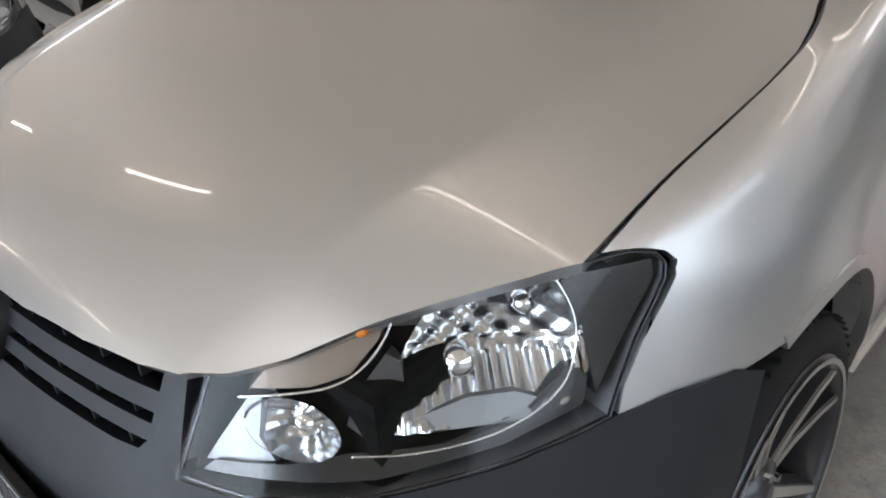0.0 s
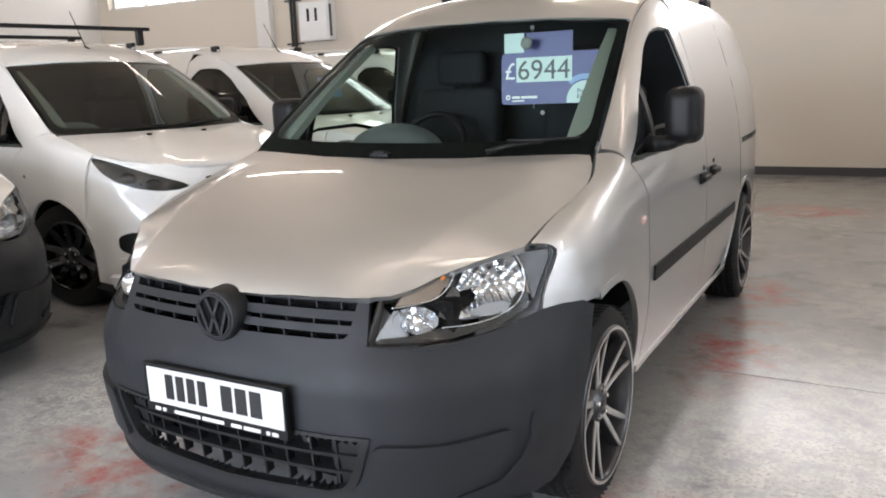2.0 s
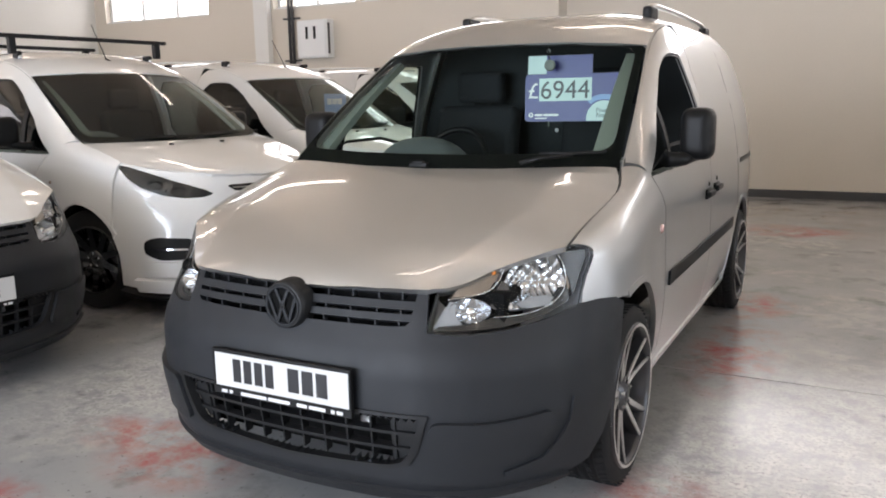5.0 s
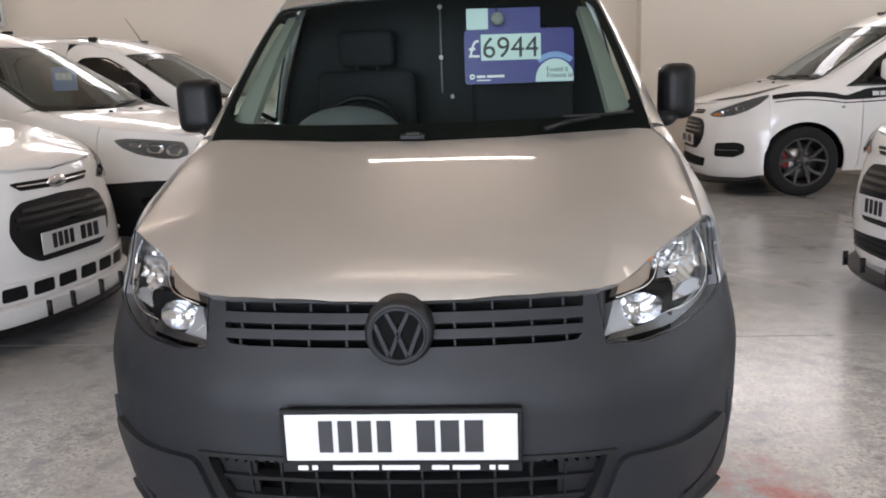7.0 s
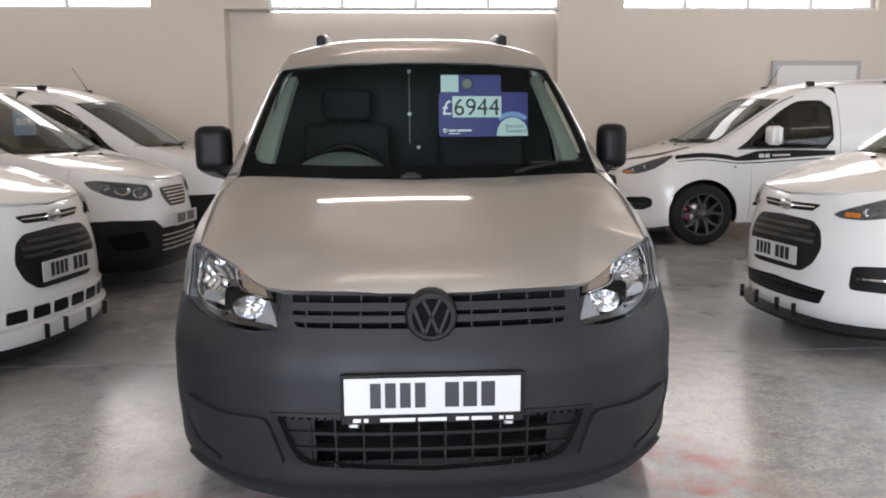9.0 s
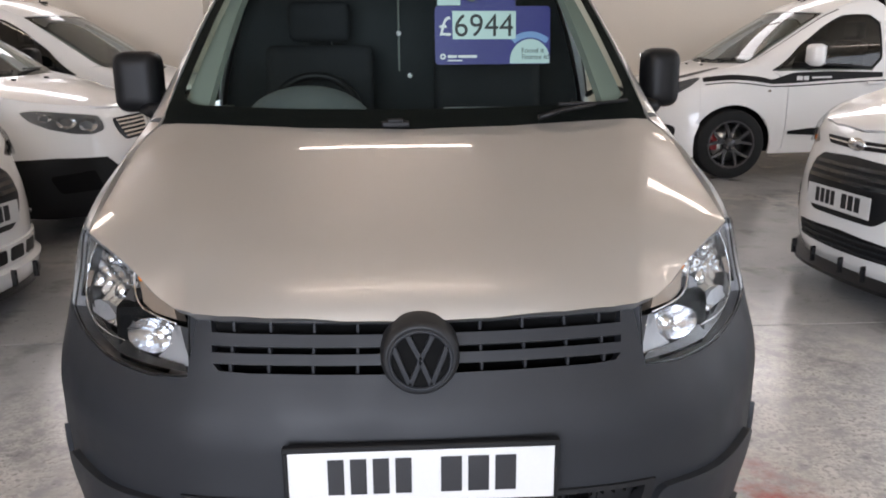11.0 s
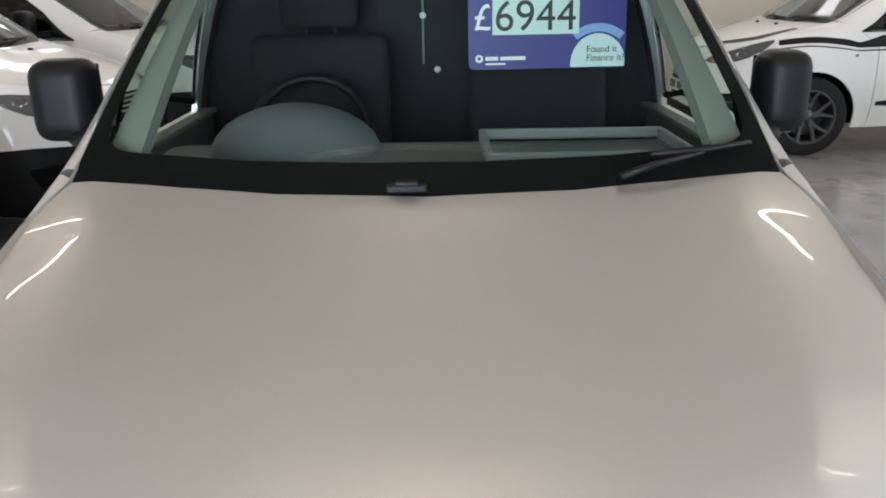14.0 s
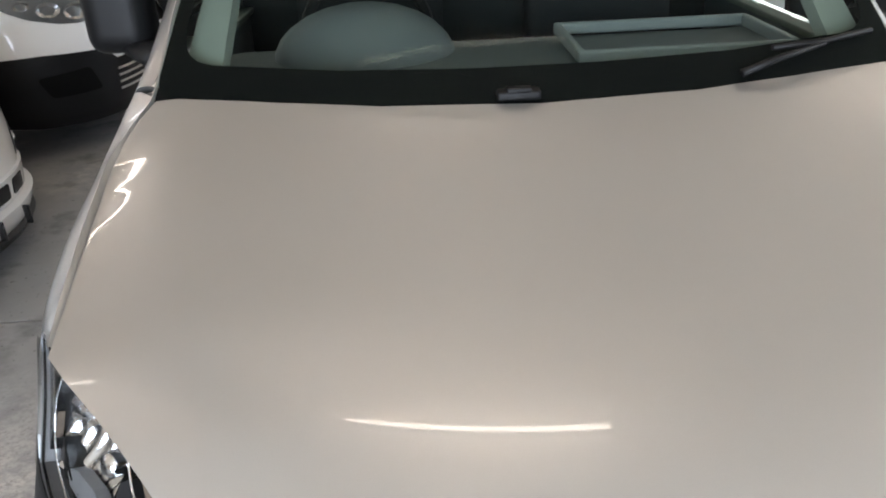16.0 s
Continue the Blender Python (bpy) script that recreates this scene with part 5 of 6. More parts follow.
            lathe(bm, [(0.0, 0.004 * sg), (0.010, 0.004 * sg), (0.012, 0.0)], 14, "x", (sg * (x + 0.001), y + 0.02, z + 0.045))
            part("lock", bm, BLACK, h)
        bm = bmesh.new()
        x = fn(np.array([1.293]), np.array([at(1.293, 0.851)]))[0][0]
        bmesh.ops.create_uvsphere(bm, u_segments=16, v_segments=8, radius=1, matrix=Matrix.Translation((sg * x, 1.293, 0.851)) @ Matrix.Diagonal((0.010, 0.024, 0.018, 1)))
        part("side_indicator", bm, PINKLENS, van, "clear side indicator", True)
        panel("slide_rail", [(3.42, at(3.42, 0.955)), (3.42, at(3.42, 0.985)), (4.15, at(4.15, 0.985)), (4.15, at(4.15, 0.955))], 0.1, 0.1, fn, BLACK, van, "", 0.01, (sg,), 0.003)
        strip("shut_line", [(3.33, at(3.33, z)) for z in (0.30, 0.6, 0.9, 1.2, 1.5, 1.62)], [(3.337, at(3.337, z)) for z in (0.30, 0.6, 0.9, 1.2, 1.5, 1.62)], fn, BLACK, van, 16, 1, thick=0.002, sides=(sg,), lift=0.0008)
        strip("sill_strip", [(y, at(y, 0.268)) for y in (1.30, 2.2, 3.10)], [(y, at(y, 0.292)) for y in (1.30, 2.2, 3.10)], fn, paint, van, 16, 1, thick=0.012, sides=(sg,), lift=0.010)
        rail = new("roof_rail")
        rail.parent = van
        bm = bmesh.new()
        tube(bm, [(sg * 0.515, 2.42, 1.775), (sg * 0.512, 2.47, 1.823), (sg * 0.512, 2.60, 1.838), (sg * 0.515, 3.2, 1.842), (sg * 0.515, 3.85, 1.832), (sg * 0.515, 3.98, 1.81), (sg * 0.515, 4.03, 1.765)], [0.022, 0.017, 0.014, 0.014, 0.014, 0.016, 0.02], 10)
        part("rail_bar", bm, ALLOY, rail, "", True)
        for y in (2.46, 3.98):
            boxed("rail_foot", (sg * 0.515, y, 1.785), (0.05, 0.16, 0.07), BLACK, rail, 0.018)
        pillar_lining(van, SV["windscreen"], sg)
    wiper(van, SV["windscreen"], 0.52, 0.03, 0.93, 0.085)
    bm = bmesh.new()
    box(bm, -0.040, 0.976, 1.106, 0.082, 0.034, 0.018, 0.006, 3)
    box(bm, -0.040, 0.968, 1.117, 0.046, 0.022, 0.010, 0.003, 2)
    part("washer_nozzle", bm, BLACK, van, "", True)
    strip("scuttle", [(s, -0.04) for s in np.linspace(-1, 1, 20)], [(s, 0.03) for s in np.linspace(-1, 1, 20)], SV["windscreen"], FRIT, van, 24, 1, thick=0.0, lift=-0.006)
    van_bulkhead(van, fn, 2.42, 6.0)
    # pale upright line and four white dots on the bulkhead
    boxed("bulkhead_line", (-0.02, 2.405, 1.42), (0.008, 0.006, 0.42), LINING, van, 0.001)
    for x, z in ((-0.02, 1.38), (0.03, 1.19), (0.42, 1.24), (-0.02, 1.62)):
        bm = bmesh.new()
        lathe(bm, [(0.0, -0.006), (0.009, -0.005), (0.012, 0.0)], 12, "y", (x, 2.40, z))
        part("bulkhead_dot", bm, PRINTWHITE, van, "", True)
    tray = new("dash_tray")
    tray.parent = van
    for nm_, c_, s_ in (("tray_rim", (0.40, 1.33, 1.085), (0.52, 0.02, 0.03)), ("tray_rim", (0.40, 1.66, 1.085), (0.52, 0.02, 0.03)), ("tray_rim", (0.15, 1.495, 1.085), (0.02, 0.31, 0.03)), ("tray_rim", (0.65, 1.495, 1.085), (0.02, 0.31, 0.03))):
        boxed(nm_, c_, s_, DASHPALE, tray, 0.008, seg=3)
    # black strip under the bonnet-to-wing gap, coloured for the shade in it
    for sx in (-1, 1):
        strip("gap_shade", [(0.710, 0.49), (0.720, 0.65), (0.735, 0.85), (0.730, 0.97), (0.700, 1.06)], [(0.776, 0.49), (0.788, 0.65), (0.804, 0.85), (0.796, 0.97), (0.758, 1.06)], sv_bonnet, BLACK, van, 16, 1, thick=0.0, sides=(sx,), lift=-0.022, hub=(0, 0.8, -2))
    cab(van, 1.08, 1.075, 0.79, 2.42)
    # near-black block under the bonnet that puts shade in its gaps
    boxed("bonnet_gap_shade", (0, 0.60, 0.62), (1.30, 0.70, 0.36), VOID, van, 0.02)
    return van, fn, at


GREYTAG = mat("grey_air_freshener", (0.16, 0.17, 0.15), 0.6, grain=0.3, grain_scale=120)
DASHPALE = mat("pale_grey_dash_trim", (0.20, 0.225, 0.23), 0.55, grain=0.08, grain_scale=400)
BLACKPLASTIC = mat("black_mirror_plastic", (0.006, 0.006, 0.0065), 0.45, spec=0.2, grain=0.1, grain_scale=500, bump=0.15, bump_scale=800)
PINKLENS = mat("clear_pinkish_lens", (0.7, 0.45, 0.42), 0.15, 0, 0.6, grain=0.06)
silver_van, sv_fn, sv_at = silver_type_van(Matrix.Identity(4), SILVER, "silver panel van with a grey plastic bumper on alloy wheels")


# -- price card behind the windscreen --
def lettering(name, body, size, m, material, parent, extrude=0.0006, align="LEFT"):
    cu = bpy.data.curves.new(name, "FONT")
    cu.body, cu.size, cu.extrude, cu.align_x = body, size, extrude, align
    ob = bpy.data.objects.new(name, cu)
    scene.collection.objects.link(ob)
    bpy.context.view_layer.update()
    me = bpy.data.meshes.new_from_object(ob.evaluated_get(bpy.context.evaluated_depsgraph_get()))
    bpy.data.objects.remove(ob)
    me.name = name
    me.materials.clear()
    me.materials.append(material)
    o = new(name, me)
    o.parent = parent
    o.matrix_local = m
    return o


card = thing("price_sign", pose(0.115, 1.722, 1.256, -3, 0, 5.5), "blue price card with a white price strip, hung inside the windscreen", "sign")
CW, CH = 0.452, 0.217
bm = bmesh.new()
prism(bm, rounded([(0, 0), (CW, 0), (CW, CH), (0, CH)], 0.018), 0.003)
part("card", bm, BLUE, card, "dark blue card")
bm = bmesh.new()
prism(bm, [(0.012, CH + 0.002), (0.10, CH + 0.002), (0.10, CH + 0.085), (0.012, CH + 0.085)], 0.002, pose(0, 0.004, 0))
part("pale_tab", bm, MINT, card)
bm = bmesh.new()
prism(bm, [(0.10, CH - 0.02), (0.315, CH - 0.02), (0.315, CH + 0.085), (0.10, CH + 0.085)], 0.002, pose(0, 0.006, 0))
part("blue_tab", bm, BLUE, card)
bm = bmesh.new()
prism(bm, [(0.068, 0.094), (0.315, 0.094), (0.315, 0.198), (0.068, 0.198)], 0.001, pose(0, -0.0015, 0))
part("price_strip", bm, MINT, card)
up = pose(0, 0, 0, 90)
lettering("price", "6944", 0.118, pose(0.072, -0.0022, 0.105) @ up, INK, card)
lettering("pound_mark", "£", 0.100, pose(0.012, -0.0012, 0.108) @ up, PRINTWHITE, card)
bm = bmesh.new()
prism(bm, [(CW - 0.002, 0.002), (CW - 0.16, 0.002), *[(CW - 0.08 - 0.08 * math.cos(radians(a)), 0.012 + 0.082 * math.sin(radians(a))) for a in range(0, 181, 12)]][:-1] + [(CW - 0.002, 0.03)], 0.001, pose(0, -0.0015, 0))
part("pale_disc", bm, MINT, card)
bm = bmesh.new()
pts = [(CW - 0.08 - 0.118 * math.cos(radians(a)), 0.004 + 0.118 * math.sin(radians(a))) for a in np.linspace(50, 130, 14)] + [(CW - 0.08 - 0.095 * math.cos(radians(a)), 0.004 + 0.095 * math.sin(radians(a))) for a in np.linspace(130, 50, 14)]
pts = [(min(x, CW - 0.004), z) for x, z in pts]
prism(bm, pts, 0.001, pose(0, -0.0012, 0))
part("pale_arc", bm, PALEBLUE, card)
lettering("slogan", "Found it", 0.027, pose(CW - 0.115, -0.0022, 0.042) @ up, INK, card)
lettering("slogan", "Finance it?", 0.027, pose(CW - 0.115, -0.0022, 0.018) @ up, INK, card)
bm = bmesh.new()
bars(bm, [(0.048, 0.084), (0.090, 0.162)], 0.030, 0.010, -0.001)
bars(bm, [(0.048, 0.105)], 0.015, 0.005, -0.001)
part("lettering_bar", bm, PRINTWHITE, card)
bm = bmesh.new()
lathe(bm, [(0.005, -0.0016), (0.011, -0.0016)], 20, "y", (0.030, 0, 0.030))
part("round_mark", bm, PRINTWHITE, card)
bm = bmesh.new()
tube(bm, [(0.2, 0.008, CH + 0.08), (0.18, 0.01, 0.36)], 0.002, 6)
part("hanging_cord", bm, BLACK, card)

freshener = thing("air_freshener", pose(0.25, 1.69, 1.511), "small grey air freshener hung on a cord inside the windscreen", "air freshener")
bm = bmesh.new()
lathe(bm, [(0.0, -0.006), (0.018, -0.006), (0.026, -0.002), (0.026, 0.004), (0.0, 0.006)], 18, "y")
part("body", bm, GREYTAG, freshener, "", True)
bm = bmesh.new()
tube(bm, [(0.0, 0, 0.022), (-0.006, 0, 0.06), (-0.03, 0.0, 0.10)], 0.003, 6)
part("cord", bm, BLACK, freshener)


# -- the white vans along both sides --
CV_CURVES = [
    [(0.40, 0.80, 0.20), (0.9, 0.86, 0.22), (1.5, 0.85, 0.24), (3.0, 0.85, 0.24), (4.40, 0.82, 0.28)],
    [(0.40, 0.80, 0.50), (0.57, 0.862, 0.50), (0.9, 0.895, 0.50), (1.5, 0.89, 0.50), (3.5, 0.89, 0.50), (4.40, 0.85, 0.52)],
    [(0.40, 0.78, 0.74), (0.57, 0.848, 0.76), (0.9, 0.90, 0.78), (1.5, 0.893, 0.80), (3.5, 0.893, 0.80), (4.40, 0.84, 0.80)],
    [(0.40, 0.765, 0.88), (0.57, 0.822, 0.90), (0.9, 0.872, 0.96), (1.3, 0.885, 1.0), (2.2, 0.885, 1.02), (3.5, 0.88, 1.02), (4.40, 0.82, 1.02)],
    [(0.40, 0.755, 0.93), (0.57, 0.79, 0.975), (0.9, 0.82, 1.06), (1.05, 0.825, 1.09), (1.3, 0.83, 1.17), (1.6, 0.81, 1.32), (1.9, 0.795, 1.42), (2.5, 0.79, 1.45), (3.5, 0.785, 1.45), (4.40, 0.73, 1.42)],
    [(0.40, 0.735, 0.955), (0.57, 0.757, 1.008), (0.9, 0.757, 1.092), (1.05, 0.755, 1.13), (1.3, 0.735, 1.28), (1.6, 0.70, 1.47), (1.82, 0.67, 1.60), (2.1, 0.65, 1.70), (2.5, 0.64, 1.745), (3.5, 0.635, 1.75), (4.1, 0.62, 1.73), (4.40, 0.57, 1.66)],
    [(0.40, 0, 1.05), (1.05, 0, 1.2), (1.64, 0, 1.62), (1.82, 0, 1.70), (2.1, 0, 1.775), (2.5, 0, 1.815), (3.5, 0, 1.81), (4.40, 0, 1.73)],
]
cv_zc = curve1([(0.08, 0.885), (0.10, 0.908), (0.14, 0.935), (0.3, 0.985), (0.5, 1.03), (0.8, 1.09), (1.08, 1.135)])
cv_drop = curve1([(0.0, 0.075), (0.3, 0.070), (0.57, 0.036), (0.8, 0.015), (1.08, 0.004)])


def cv_bonnet(x, y):
    x, y = np.asarray(x, float), np.asarray(y, float)
    ax = np.sqrt(x * x + 1e-6)
    d = ax - (0.30 + 0.25 * y)
    return np.stack([x, y, cv_zc(y) - cv_drop(y) * (ax / 0.76) ** 2.2 - 0.03 * 0.5 * (d + np.sqrt(d * d + 1e-4))], -1)


CV = dict(
    curves=CV_CURVES, front_axle=0.90, rear_axle=3.56, arch_r=0.402, wheel_r=0.337, length=4.40, door=(1.42, 2.42),
    wing_front=[(0.575, 0.52), (0.575, 0.70), (0.575, 0.90), (0.575, 1.008)], wing_arch=(-12, 149),
    wing_rear=[(1.05, 1.13), (1.16, 1.10), (1.30, 1.02), (1.42, 0.92), (1.425, 0.60), (1.42, 0.30), (1.36, 0.245), (1.29, 0.245)],
    window=[(1.26, 1.06), (1.52, 1.28), (1.76, 1.46), (1.96, 1.57), (2.24, 1.58), (2.34, 1.50), (2.35, 1.16), (2.26, 1.06)],
    quarter_bar=[(1.60, 1.06), (1.65, 1.06), (1.67, 1.38), (1.62, 1.345)],
    roof_y=(1.65, 1.815), roof_w=0.665, frit_low=0.07,
    windscreen=windscreen_fn((0.925, 1.045), (1.105, 1.132), (1.65, 1.815), (1.622, 1.597), 0.750, 0.663, 0.02),
    bonnet=cv_bonnet,
    bonnet_loop=[(0.0, 0.088), (0.25, 0.105), (0.38, 0.140), (0.47, 0.205), (0.56, 0.300), (0.64, 0.400), (0.71, 0.500), (0.750, 0.570), (0.753, 0.70), (0.752, 0.90), (0.749, 1.0), (0.735, 1.030), (0.66, 1.010), (0.5, 0.975), (0.3, 0.94), (0.0, 0.920)],
)
cv_front, cv_s = front_surface(
    curve1([(-0.15, -0.15, 0.024), (0.0, 0.0, 0.020), (0.15, 0.15, 0.024), (0.30, 0.298, 0.040), (0.44, 0.43, 0.075), (0.56, 0.54, 0.125), (0.68, 0.638, 0.195), (0.80, 0.72, 0.285), (0.92, 0.785, 0.385), (1.04, 0.835, 0.495), (1.16, 0.868, 0.612), (1.28, 0.885, 0.730)]),
    curve1([(0.15, 0.07), (0.22, 0.03), (0.3, 0.01), (0.45, 0.0), (0.6, 0.012), (0.7, 0.035), (0.78, 0.058), (0.85, 0.078), (0.92, 0.115), (1.0, 0.175), (1.05, 0.22)]),
    curve1([(0.0, 0.85), (0.4, 0.9), (0.7, 0.85), (0.95, 0.65), (1.1, 0.55), (1.3, 0.3)]))


def overlay(name, loop, material, parent, lift=0.006, thick=0.012, sides=(1, -1), label=""):
    return panel(name, loop, 0.035, 0.03, cv_front, material, parent, label, thick, sides, lift, F)


def mirrored(pts):
    return [*pts, *[(-u, v) for u, v in reversed(pts) if u > 1e-9]]


def white_van(m, label, face="hexagon", lamp_dark=False, style=FORK, decals=False, bars_on_roof=False, splitter=True, mirror_cap=None, card=False, plate_y=-0.006, steer=0.0, kit=False):
    van = thing("van", m, label, "van", "parked vans")
    fn, at = van_shell(van, CV, WHITE, WHITE, CLEARGLASS, TINTED)
    for sg in (1, -1):
        for cy in (0.90, 3.56):
            wheel(van, (0.895 - 0.05 * (cy < 2 and steer != 0)) * sg, cy, 0.342, 0.236, 0.215, sg, style, False, steer=steer if cy < 2 else 0.0)
    top = [(cv_s(x, float(cv_bonnet(x, y)[2]) - 0.006), float(cv_bonnet(x, y)[2]) - 0.006) for x, y in ((0.25, 0.105), (0.38, 0.140), (0.47, 0.205), (0.56, 0.300), (0.64, 0.400), (0.71, 0.500), (0.750, 0.570))]
    full = [(0.0, 0.17), (0.0, 0.880), *top, (1.125, 1.0), (1.128, 0.75), (1.122, 0.52), (1.085, 0.42), (1.08, 0.30), (1.09, 0.215), (0.9, 0.185), (0.5, 0.17)]
    both = (1, -1)
    nose = panel("front_bumper", full, 0.03, 0.025, cv_front, WHITE, van, "", 0.02, both, 0.0, F)
    if face == "hexagon":
        g = overlay("grille", rounded(mirrored([(0.0, 0.440), (0.25, 0.440), (0.345, 0.50), (0.395, 0.60), (0.36, 0.70), (0.285, 0.745), (0.0, 0.758)]), 0.03, 3), DARKPLASTIC, van, 0.005, 0.012, (1,))
        for z in (0.705, 0.665, 0.625):
            w = 0.345 if z < 0.7 else 0.30
            overlay("slat", mirrored([(0.0, z - 0.011), (w, z - 0.011), (w, z + 0.009), (0.0, z + 0.009)]), GLOSSBLACK, g, 0.016, 0.014, (1,))
        overlay("upper_slot", rounded(mirrored([(0.0, 0.792), (0.255, 0.800), (0.31, 0.838), (0.28, 0.842), (0.0, 0.838)]), 0.01, 2), BLACK, van, 0.004, 0.01, (1,))
        overlay("slot_bar", mirrored([(0.0, 0.812), (0.27, 0.819), (0.28, 0.826), (0.0, 0.820)]), CHROME, van, 0.010, 0.008, (1,))
        overlay("fog_recess", rounded([(0.58, 0.385), (0.80, 0.385), (0.90, 0.43), (0.90, 0.51), (0.82, 0.535), (0.59, 0.52)], 0.03, 3), BLACK, van, 0.004, 0.01, both)
        overlay("fog_bar", [(0.62, 0.448), (0.84, 0.452), (0.84, 0.464), (0.62, 0.460)], CHROME, van, 0.012, 0.01, both)
        if kit:
            # moulded white lip with a row of slots
            overlay("bumper_lip", mirrored([(0.0, 0.175), (0.60, 0.18), (0.95, 0.20), (0.97, 0.27), (0.60, 0.262), (0.0, 0.255)]), WHITE, van, 0.050, 0.055, (1,), "white moulded bumper lip")
            overlay("bumper_bridge", mirrored([(0.0, 0.262), (0.60, 0.268), (0.90, 0.285), (0.90, 0.375), (0.60, 0.372), (0.0, 0.372)]), WHITE, van, 0.016, 0.02, (1,))
            for c in (-0.42, -0.25, -0.085, 0.085, 0.25, 0.42):
                overlay("slot", rounded([(c - 0.066, 0.285), (c + 0.066, 0.285), (c + 0.062, 0.352), (c - 0.062, 0.352)], 0.012, 2), BLACK, van, 0.020, 0.006, (1,))
        else:
            overlay("lower_intake", rounded(mirrored([(0.0, 0.262), (0.40, 0.268), (0.445, 0.355), (0.0, 0.375)]), 0.015, 2), BLACK, van, 0.004, 0.01, (1,))
            for z in (0.285, 0.315, 0.345):
                overlay("intake_slat", mirrored([(0.0, z - 0.005), (0.39, z - 0.005), (0.39, z + 0.005), (0.0, z + 0.005)]), PLASTIC, van, 0.012, 0.012, (1,))
        emb = new("emblem")
        emb.parent = van
        p = cv_front(np.array([0.0]), np.array([0.818]))[0]
        emb.location = (0, p[1] - 0.012, 0.820)
        bm = bmesh.new()
        bmesh.ops.create_uvsphere(bm, u_segments=24, v_segments=12, radius=1, matrix=Matrix.Diagonal((0.070, 0.016, 0.034, 1)))
        part("oval", bm, CHROME, emb, "", True)
        lamp_loop = [(0.42, 0.792), (0.50, 0.775), (0.62, 0.775), (0.76, 0.795), (0.90, 0.84), (1.02, 0.905), (1.10, 0.97), (1.10, 0.988), (1.02, 0.975), (0.88, 0.940), (0.74, 0.898), (0.60, 0.858), (0.48, 0.822)]
        spots = ((0.66, 0.822, 0.034), (0.82, 0.865, 0.036), (0.53, 0.802, 0.018))
        number_plate(van, plate_y, 0.533, surround=False)
    else:
        g = overlay("grille", rounded(mirrored([(0.0, 0.665), (0.17, 0.665), (0.25, 0.74), (0.27, 0.825), (0.0, 0.83)]), 0.03, 3), BLACK, van, 0.005, 0.012, (1,))
        for i in range(5):
            z = 0.69 + 0.029 * i
            w = 0.17 + 0.018 * i
            overlay("slat", mirrored([(0.0, z - 0.006), (w, z - 0.006), (w, z + 0.006), (0.0, z + 0.006)]), CHROME, g, 0.016, 0.012, (1,))
        overlay("lower_bumper", [(0.0, 0.17), (0.0, 0.50), (0.34, 0.50), (0.44, 0.575), (0.80, 0.60), (1.12, 0.60), (1.115, 0.52), (1.08, 0.40), (1.078, 0.30), (1.085, 0.22), (0.9, 0.19), (0.5, 0.172)], BLACKPLASTIC, van, 0.006, 0.015, both, "black plastic lower bumper")
        overlay("fog_recess", rounded([(0.50, 0.36), (0.80, 0.36), (0.86, 0.48), (0.56, 0.50)], 0.03, 3), VOID, van, 0.010, 0.01, both)
        for z in (0.44, 0.40, 0.36, 0.32):
            overlay("lower_slat", mirrored([(0.0, z - 0.006), (0.36, z - 0.006), (0.36, z + 0.006), (0.0, z + 0.006)]), ALLOY, van, 0.014, 0.01, (1,))
        lamp_loop = [(0.40, 0.755), (0.52, 0.735), (0.66, 0.750), (0.82, 0.79), (0.94, 0.845), (1.0, 0.905), (0.90, 0.912), (0.72, 0.892), (0.55, 0.872), (0.42, 0.855), (0.385, 0.80)]
        spots = ((0.54, 0.803, 0.054), (0.70, 0.830, 0.050), (0.84, 0.866, 0.032))
        number_plate(van, -0.02, 0.56, surround=False)
    for sg in (1, -1):
        lamp = overlay("headlamp", rounded(lamp_loop, 0.02, 2), SMOKE if lamp_dark else LAMPGREY, van, 0.004, 0.01, (sg,), "dark tinted headlamp" if lamp_dark else "clear headlamp")
        lens = overlay("lens", rounded(lamp_loop, 0.02, 2), LENS, lamp, 0.022, 0.0, (sg,))
        lens.visible_shadow = False
        for s, z, r in spots:
            p = cv_front(np.array([s]), np.array([z]))[0]
            q = cv_front(np.array([s + 1e-3]), np.array([z]))[0] - p
            n = np.array((q[1], -q[0], 0.0)) / np.hypot(q[0], q[1])
            bm = bmesh.new()
            bowl(bm, (sg * (p[0] + 0.014 * n[0]), p[1] + 0.014 * n[1], z + 0.0), (sg * n[0], n[1], 0.25), r, 0.018, 12, 1.35, 0.85, 4)
            part("reflector", bm, REFLECTOR if not lamp_dark else DARKCHROME, lamp)
        if not lamp_dark and face == "hexagon":
            overlay("indicator", [(0.50, 0.788), (0.60, 0.785), (0.60, 0.81), (0.51, 0.815)], AMBER, lamp, 0.010, 0.004, (sg,))
        door_mirror(van, sg, (1.0, 1.60, 1.20), (0.19, 0.13, 0.21), BLACKPLASTIC, 0.86, mirror_cap)
        for y in (2.28, 2.56):
            x = fn(np.array([y]), np.array([at(y, 0.93)]))[0][0]
            boxed("door_handle", (sg * (x + 0.016), y, 0.93), (0.024, 0.17, 0.032), WHITE, van, 0.01, seg=3)
        panel("rubbing_strip", [(1.46, at(1.46, 0.44)), (1.46, at(1.46, 0.47)), (1.70, at(1.70, 0.50)), (2.36, at(2.36, 0.50)), (2.36, at(2.36, 0.43)), (1.9, at(1.9, 0.42))], 0.1, 0.05, fn, BLACK, van, "", 0.01, (sg,), 0.008)
        x = fn(np.array([1.22]), np.array([at(1.22, 0.86)]))[0][0]
        bm = bmesh.new()
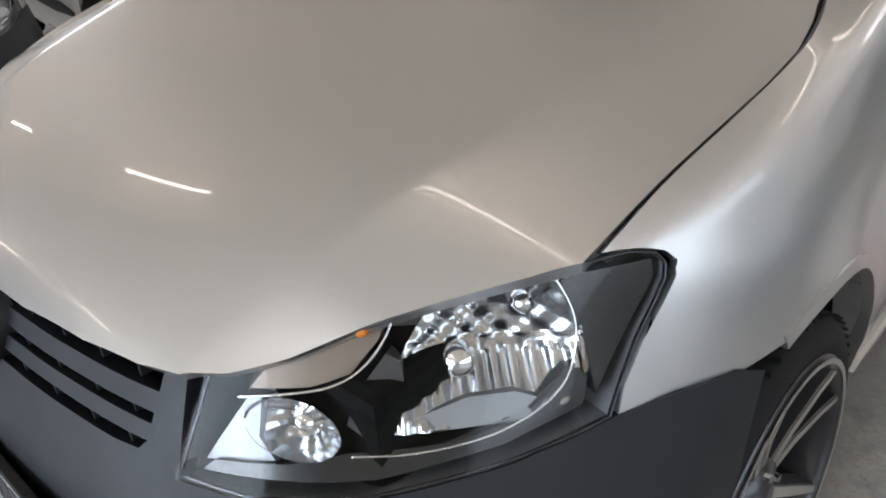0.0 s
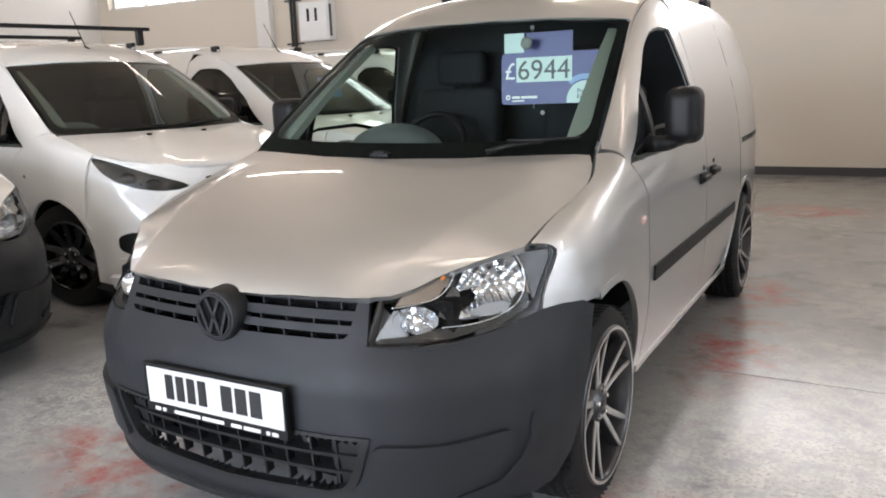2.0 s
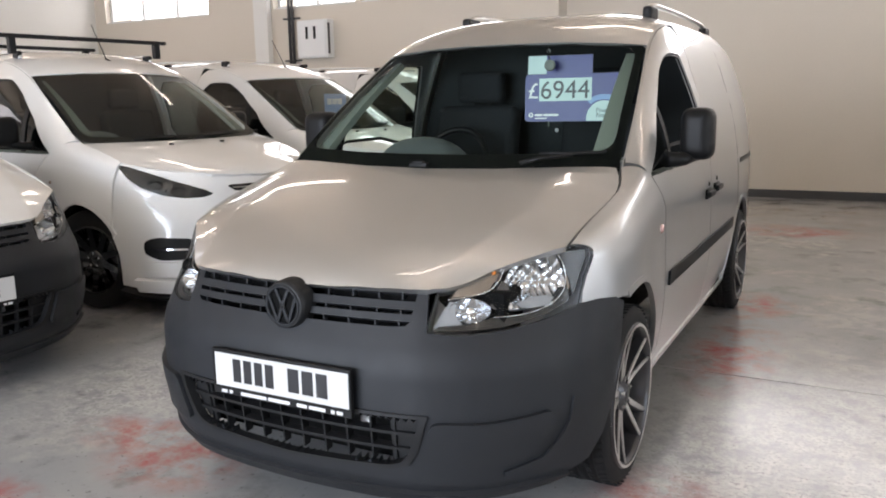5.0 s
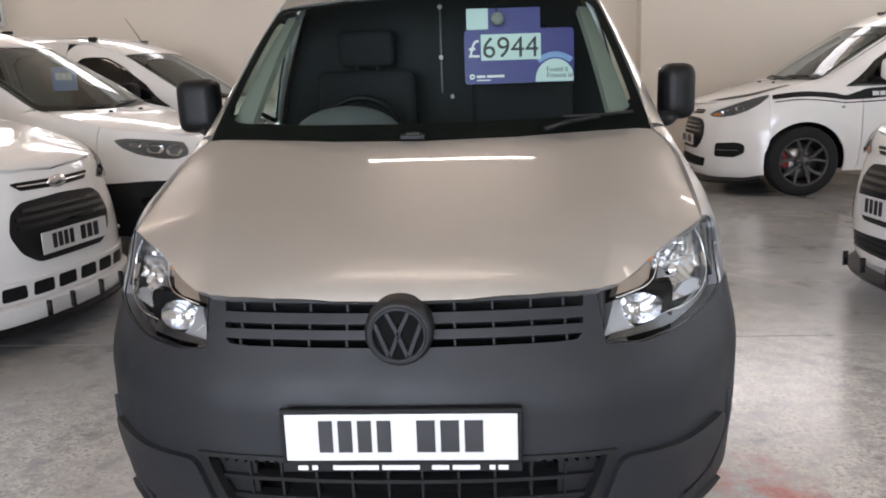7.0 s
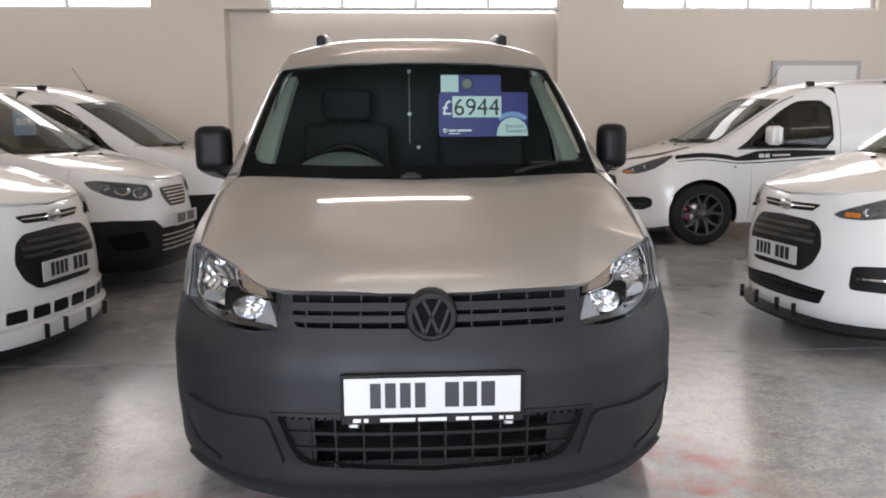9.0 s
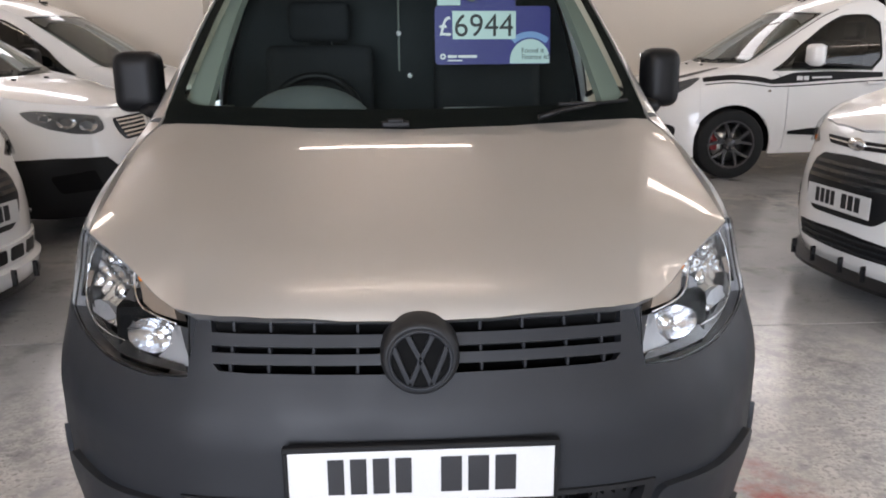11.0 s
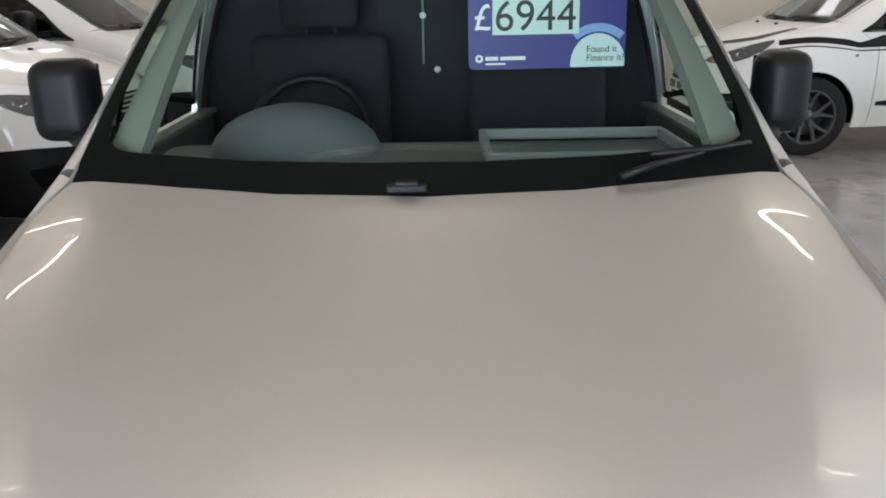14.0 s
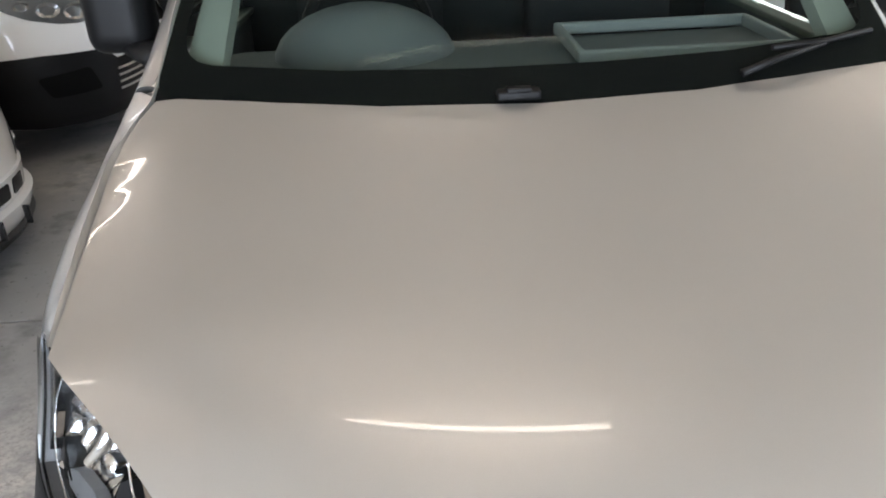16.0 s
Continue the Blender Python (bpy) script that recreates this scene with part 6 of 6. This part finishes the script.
        bmesh.ops.create_uvsphere(bm, u_segments=12, v_segments=8, radius=1, matrix=Matrix.Translation((sg * x, 1.24, 0.86)) @ Matrix.Diagonal((0.008, 0.016, 0.012, 1)))
        part("side_indicator", bm, AMBERCHROME, van, "", True)
        rail = new("roof_rail")
        rail.parent = van
        bm = bmesh.new()
        tube(bm, [(sg * 0.56, 2.15, 1.745), (sg * 0.56, 2.25, 1.79), (sg * 0.56, 3.1, 1.815), (sg * 0.56, 3.9, 1.80), (sg * 0.56, 4.0, 1.755)], [0.018, 0.014, 0.013, 0.014, 0.018], 8)
        part("rail_bar", bm, ALLOY, rail, "", True)
        for y in (2.2, 3.1, 3.95):
            boxed("rail_foot", (sg * 0.56, y, 1.765), (0.035, 0.10, 0.06), BLACK, rail, 0.012)
        pillar_lining(van, CV["windscreen"], sg)
        if decals:
            decal(van, fn, at, sg)
    if splitter:
        strip("splitter", [(0.0, 0.145), (0.5, 0.145), (0.9, 0.16), (1.06, 0.19)], [(0.0, 0.172), (0.5, 0.172), (0.9, 0.187), (1.06, 0.215)], cv_front, BLACK, van, 24, 2, thick=0.07, sides=both, lift=0.075, hub=F)
        for sg in (1, -1):
            for x in (0.12, 0.30):
                boxed("splitter_strut", (sg * x, -0.030, 0.215), (0.012, 0.030, 0.085), GLOSSBLACK, van, 0.006)
    van_bulkhead(van, fn, 2.46, 6.0)
    cab(van, 1.04, 1.07, 0.80, 2.46)
    wiper(van, CV["windscreen"], -0.55, 0.015, 0.05, 0.05)
    wiper(van, CV["windscreen"], 0.10, 0.015, 0.75, 0.06)
    for x in (-0.22, 0.22):
        boxed("washer_nozzle", (x, 0.80, float(cv_bonnet(x, 0.80)[2]) + 0.006), (0.03, 0.025, 0.014), BLACK, van, 0.004)
    # near-black block: painted shade behind the bonnet's gaps
    boxed("bonnet_gap_shade", (0, 0.62, 0.64), (1.30, 0.70, 0.40), VOID, van, 0.02)
    bm = bmesh.new()
    tube(bm, [(0.02, 1.93, 1.72), (0.02, 2.02, 1.86), (0.02, 2.12, 2.02)], [0.006, 0.004, 0.003], 6)
    tube(bm, [(0.02, 1.90, 1.712), (0.02, 1.95, 1.74)], [0.02, 0.012], 8)
    part("aerial", bm, BLACK, van)
    if bars_on_roof:
        for y in (2.15, 3.3):
            rack = new("roof_bar")
            rack.parent = van
            bm = bmesh.new()
            box(bm, 0, y, 1.905, 1.42, 0.055, 0.03, 0.008, 2)
            part("bar", bm, BLACK, rack)
            for sg in (1, -1):
                bm = bmesh.new()
                box(bm, sg * 0.62, y, 1.835, 0.05, 0.06, 0.13, 0.01, 2)
                part("bar_foot", bm, BLACK, rack)
    if card:
        c = boxed("price_card", (0.30, 1.52, 1.36), (0.34, 0.003, 0.20), PALEBLUE, van, 0.0, "pale blue price card")
        bm = bmesh.new()
        bars(bm, [(0.17, 0.24), (0.25, 0.32), (0.33, 0.40)], 1.38, 0.06, 1.517)
        part("price_bars", bm, PRINTWHITE, c)
    return van


def decal(van, fn, at, sg):
    d = new("side_decal")
    d.parent = van
    d["label"] = "black striped vinyl decal"
    kw = dict(thick=0.0, sides=(sg,), lift=0.0015)
    strip("stripe", [(y, at(y, z)) for y, z in ((0.60, 0.945), (0.90, 0.965), (1.25, 0.925), (1.45, 0.93), (2.36, 0.985))], [(y, at(y, z)) for y, z in ((0.60, 0.985), (0.90, 1.015), (1.25, 0.965), (1.45, 1.03), (2.36, 1.03))], fn, BLACK, d, 40, 2, **kw)
    strip("pinstripe", [(y, at(y, z)) for y, z in ((0.62, 0.915), (0.90, 0.935), (1.25, 0.895), (1.50, 0.90), (3.2, 0.985))], [(y, at(y, z)) for y, z in ((0.62, 0.925), (0.90, 0.945), (1.25, 0.905), (1.50, 0.912), (3.2, 0.997))], fn, BLACK, d, 40, 1, **kw)
    strip("pinstripe", [(1.12, 5.0 - 0.25), (1.4, 5.0 - 0.22), (1.7, 5 - 0.2), (1.95, 5 - 0.18)], [(1.12, 5.0 - 0.20), (1.4, 5.0 - 0.17), (1.7, 5 - 0.15), (1.95, 5 - 0.13)], fn, BLACK, d, 24, 1, **kw)
    kw["lift"] = 0.003
    for a, b in ((1.50, 1.56), (1.57, 1.62)):
        strip("emblem_bar", [(a, at(a, 0.96)), (b, at(b, 0.96))], [(a, at(a, 1.0)), (b, at(b, 1.0))], fn, PRINTWHITE, d, 4, 1, **kw)
    strip("emblem_bar", [(1.65, at(1.65, 0.975)), (1.85, at(1.85, 0.98))], [(1.65, at(1.65, 0.992)), (1.85, at(1.85, 0.997))], fn, PRINTWHITE, d, 4, 1, **kw)
    strip("bonnet_stripe", [(0.30, 0.13), (0.42, 0.30), (0.55, 0.50), (0.62, 0.80)], [(0.46, 0.21), (0.55, 0.33), (0.66, 0.50), (0.70, 0.80)], cv_bonnet, BLACK, d, 20, 4, thick=0.0, sides=(sg,), lift=0.0015, hub=(0, 0.8, -2))


LAMPGREY = mat("headlamp_inner_grey", (0.10, 0.105, 0.11), 0.3, 0.4, 0.3, grain=0.1, grain_scale=40)
DARKCHROME = mat("dark_chrome", (0.10, 0.10, 0.105), 0.15, 1.0, grain=0.05)
CLEARGLASS = glass("van_windscreen_glass", (0.62, 0.70, 0.67))

white_van(pose(-2.0, 2.40, 0, 0, 0, 81), "white panel van with dark headlamps, black wheels and a roof bar", lamp_dark=True, style=PLAIN, bars_on_roof=True, steer=18, kit=True)
white_van(pose(2.25, 2.55, 0, 0, 0, -85.3), "white panel van with a black front splitter", style=FORK)
white_van(pose(2.35, 7.17, 0, 0, 0, -90), "white panel van with black striped decals and dark alloy wheels", style=FORK, decals=True, mirror_cap=WHITE)
white_van(pose(-1.95, 4.72, 0, 0, 0, 84), "white panel van with a chrome grille and black lower bumper", face="chrome", style=FORK, splitter=False, card=True)
white_van(pose(-1.75, 7.3, 0, 0, 0, 86), "white panel van with a chrome grille, parked by the rear wall", face="chrome", style=FORK, splitter=False)
silver_type_van(pose(-2.02, 0.22, 0, 0, 0, 84), WHITE, "white panel van with a grey plastic bumper")
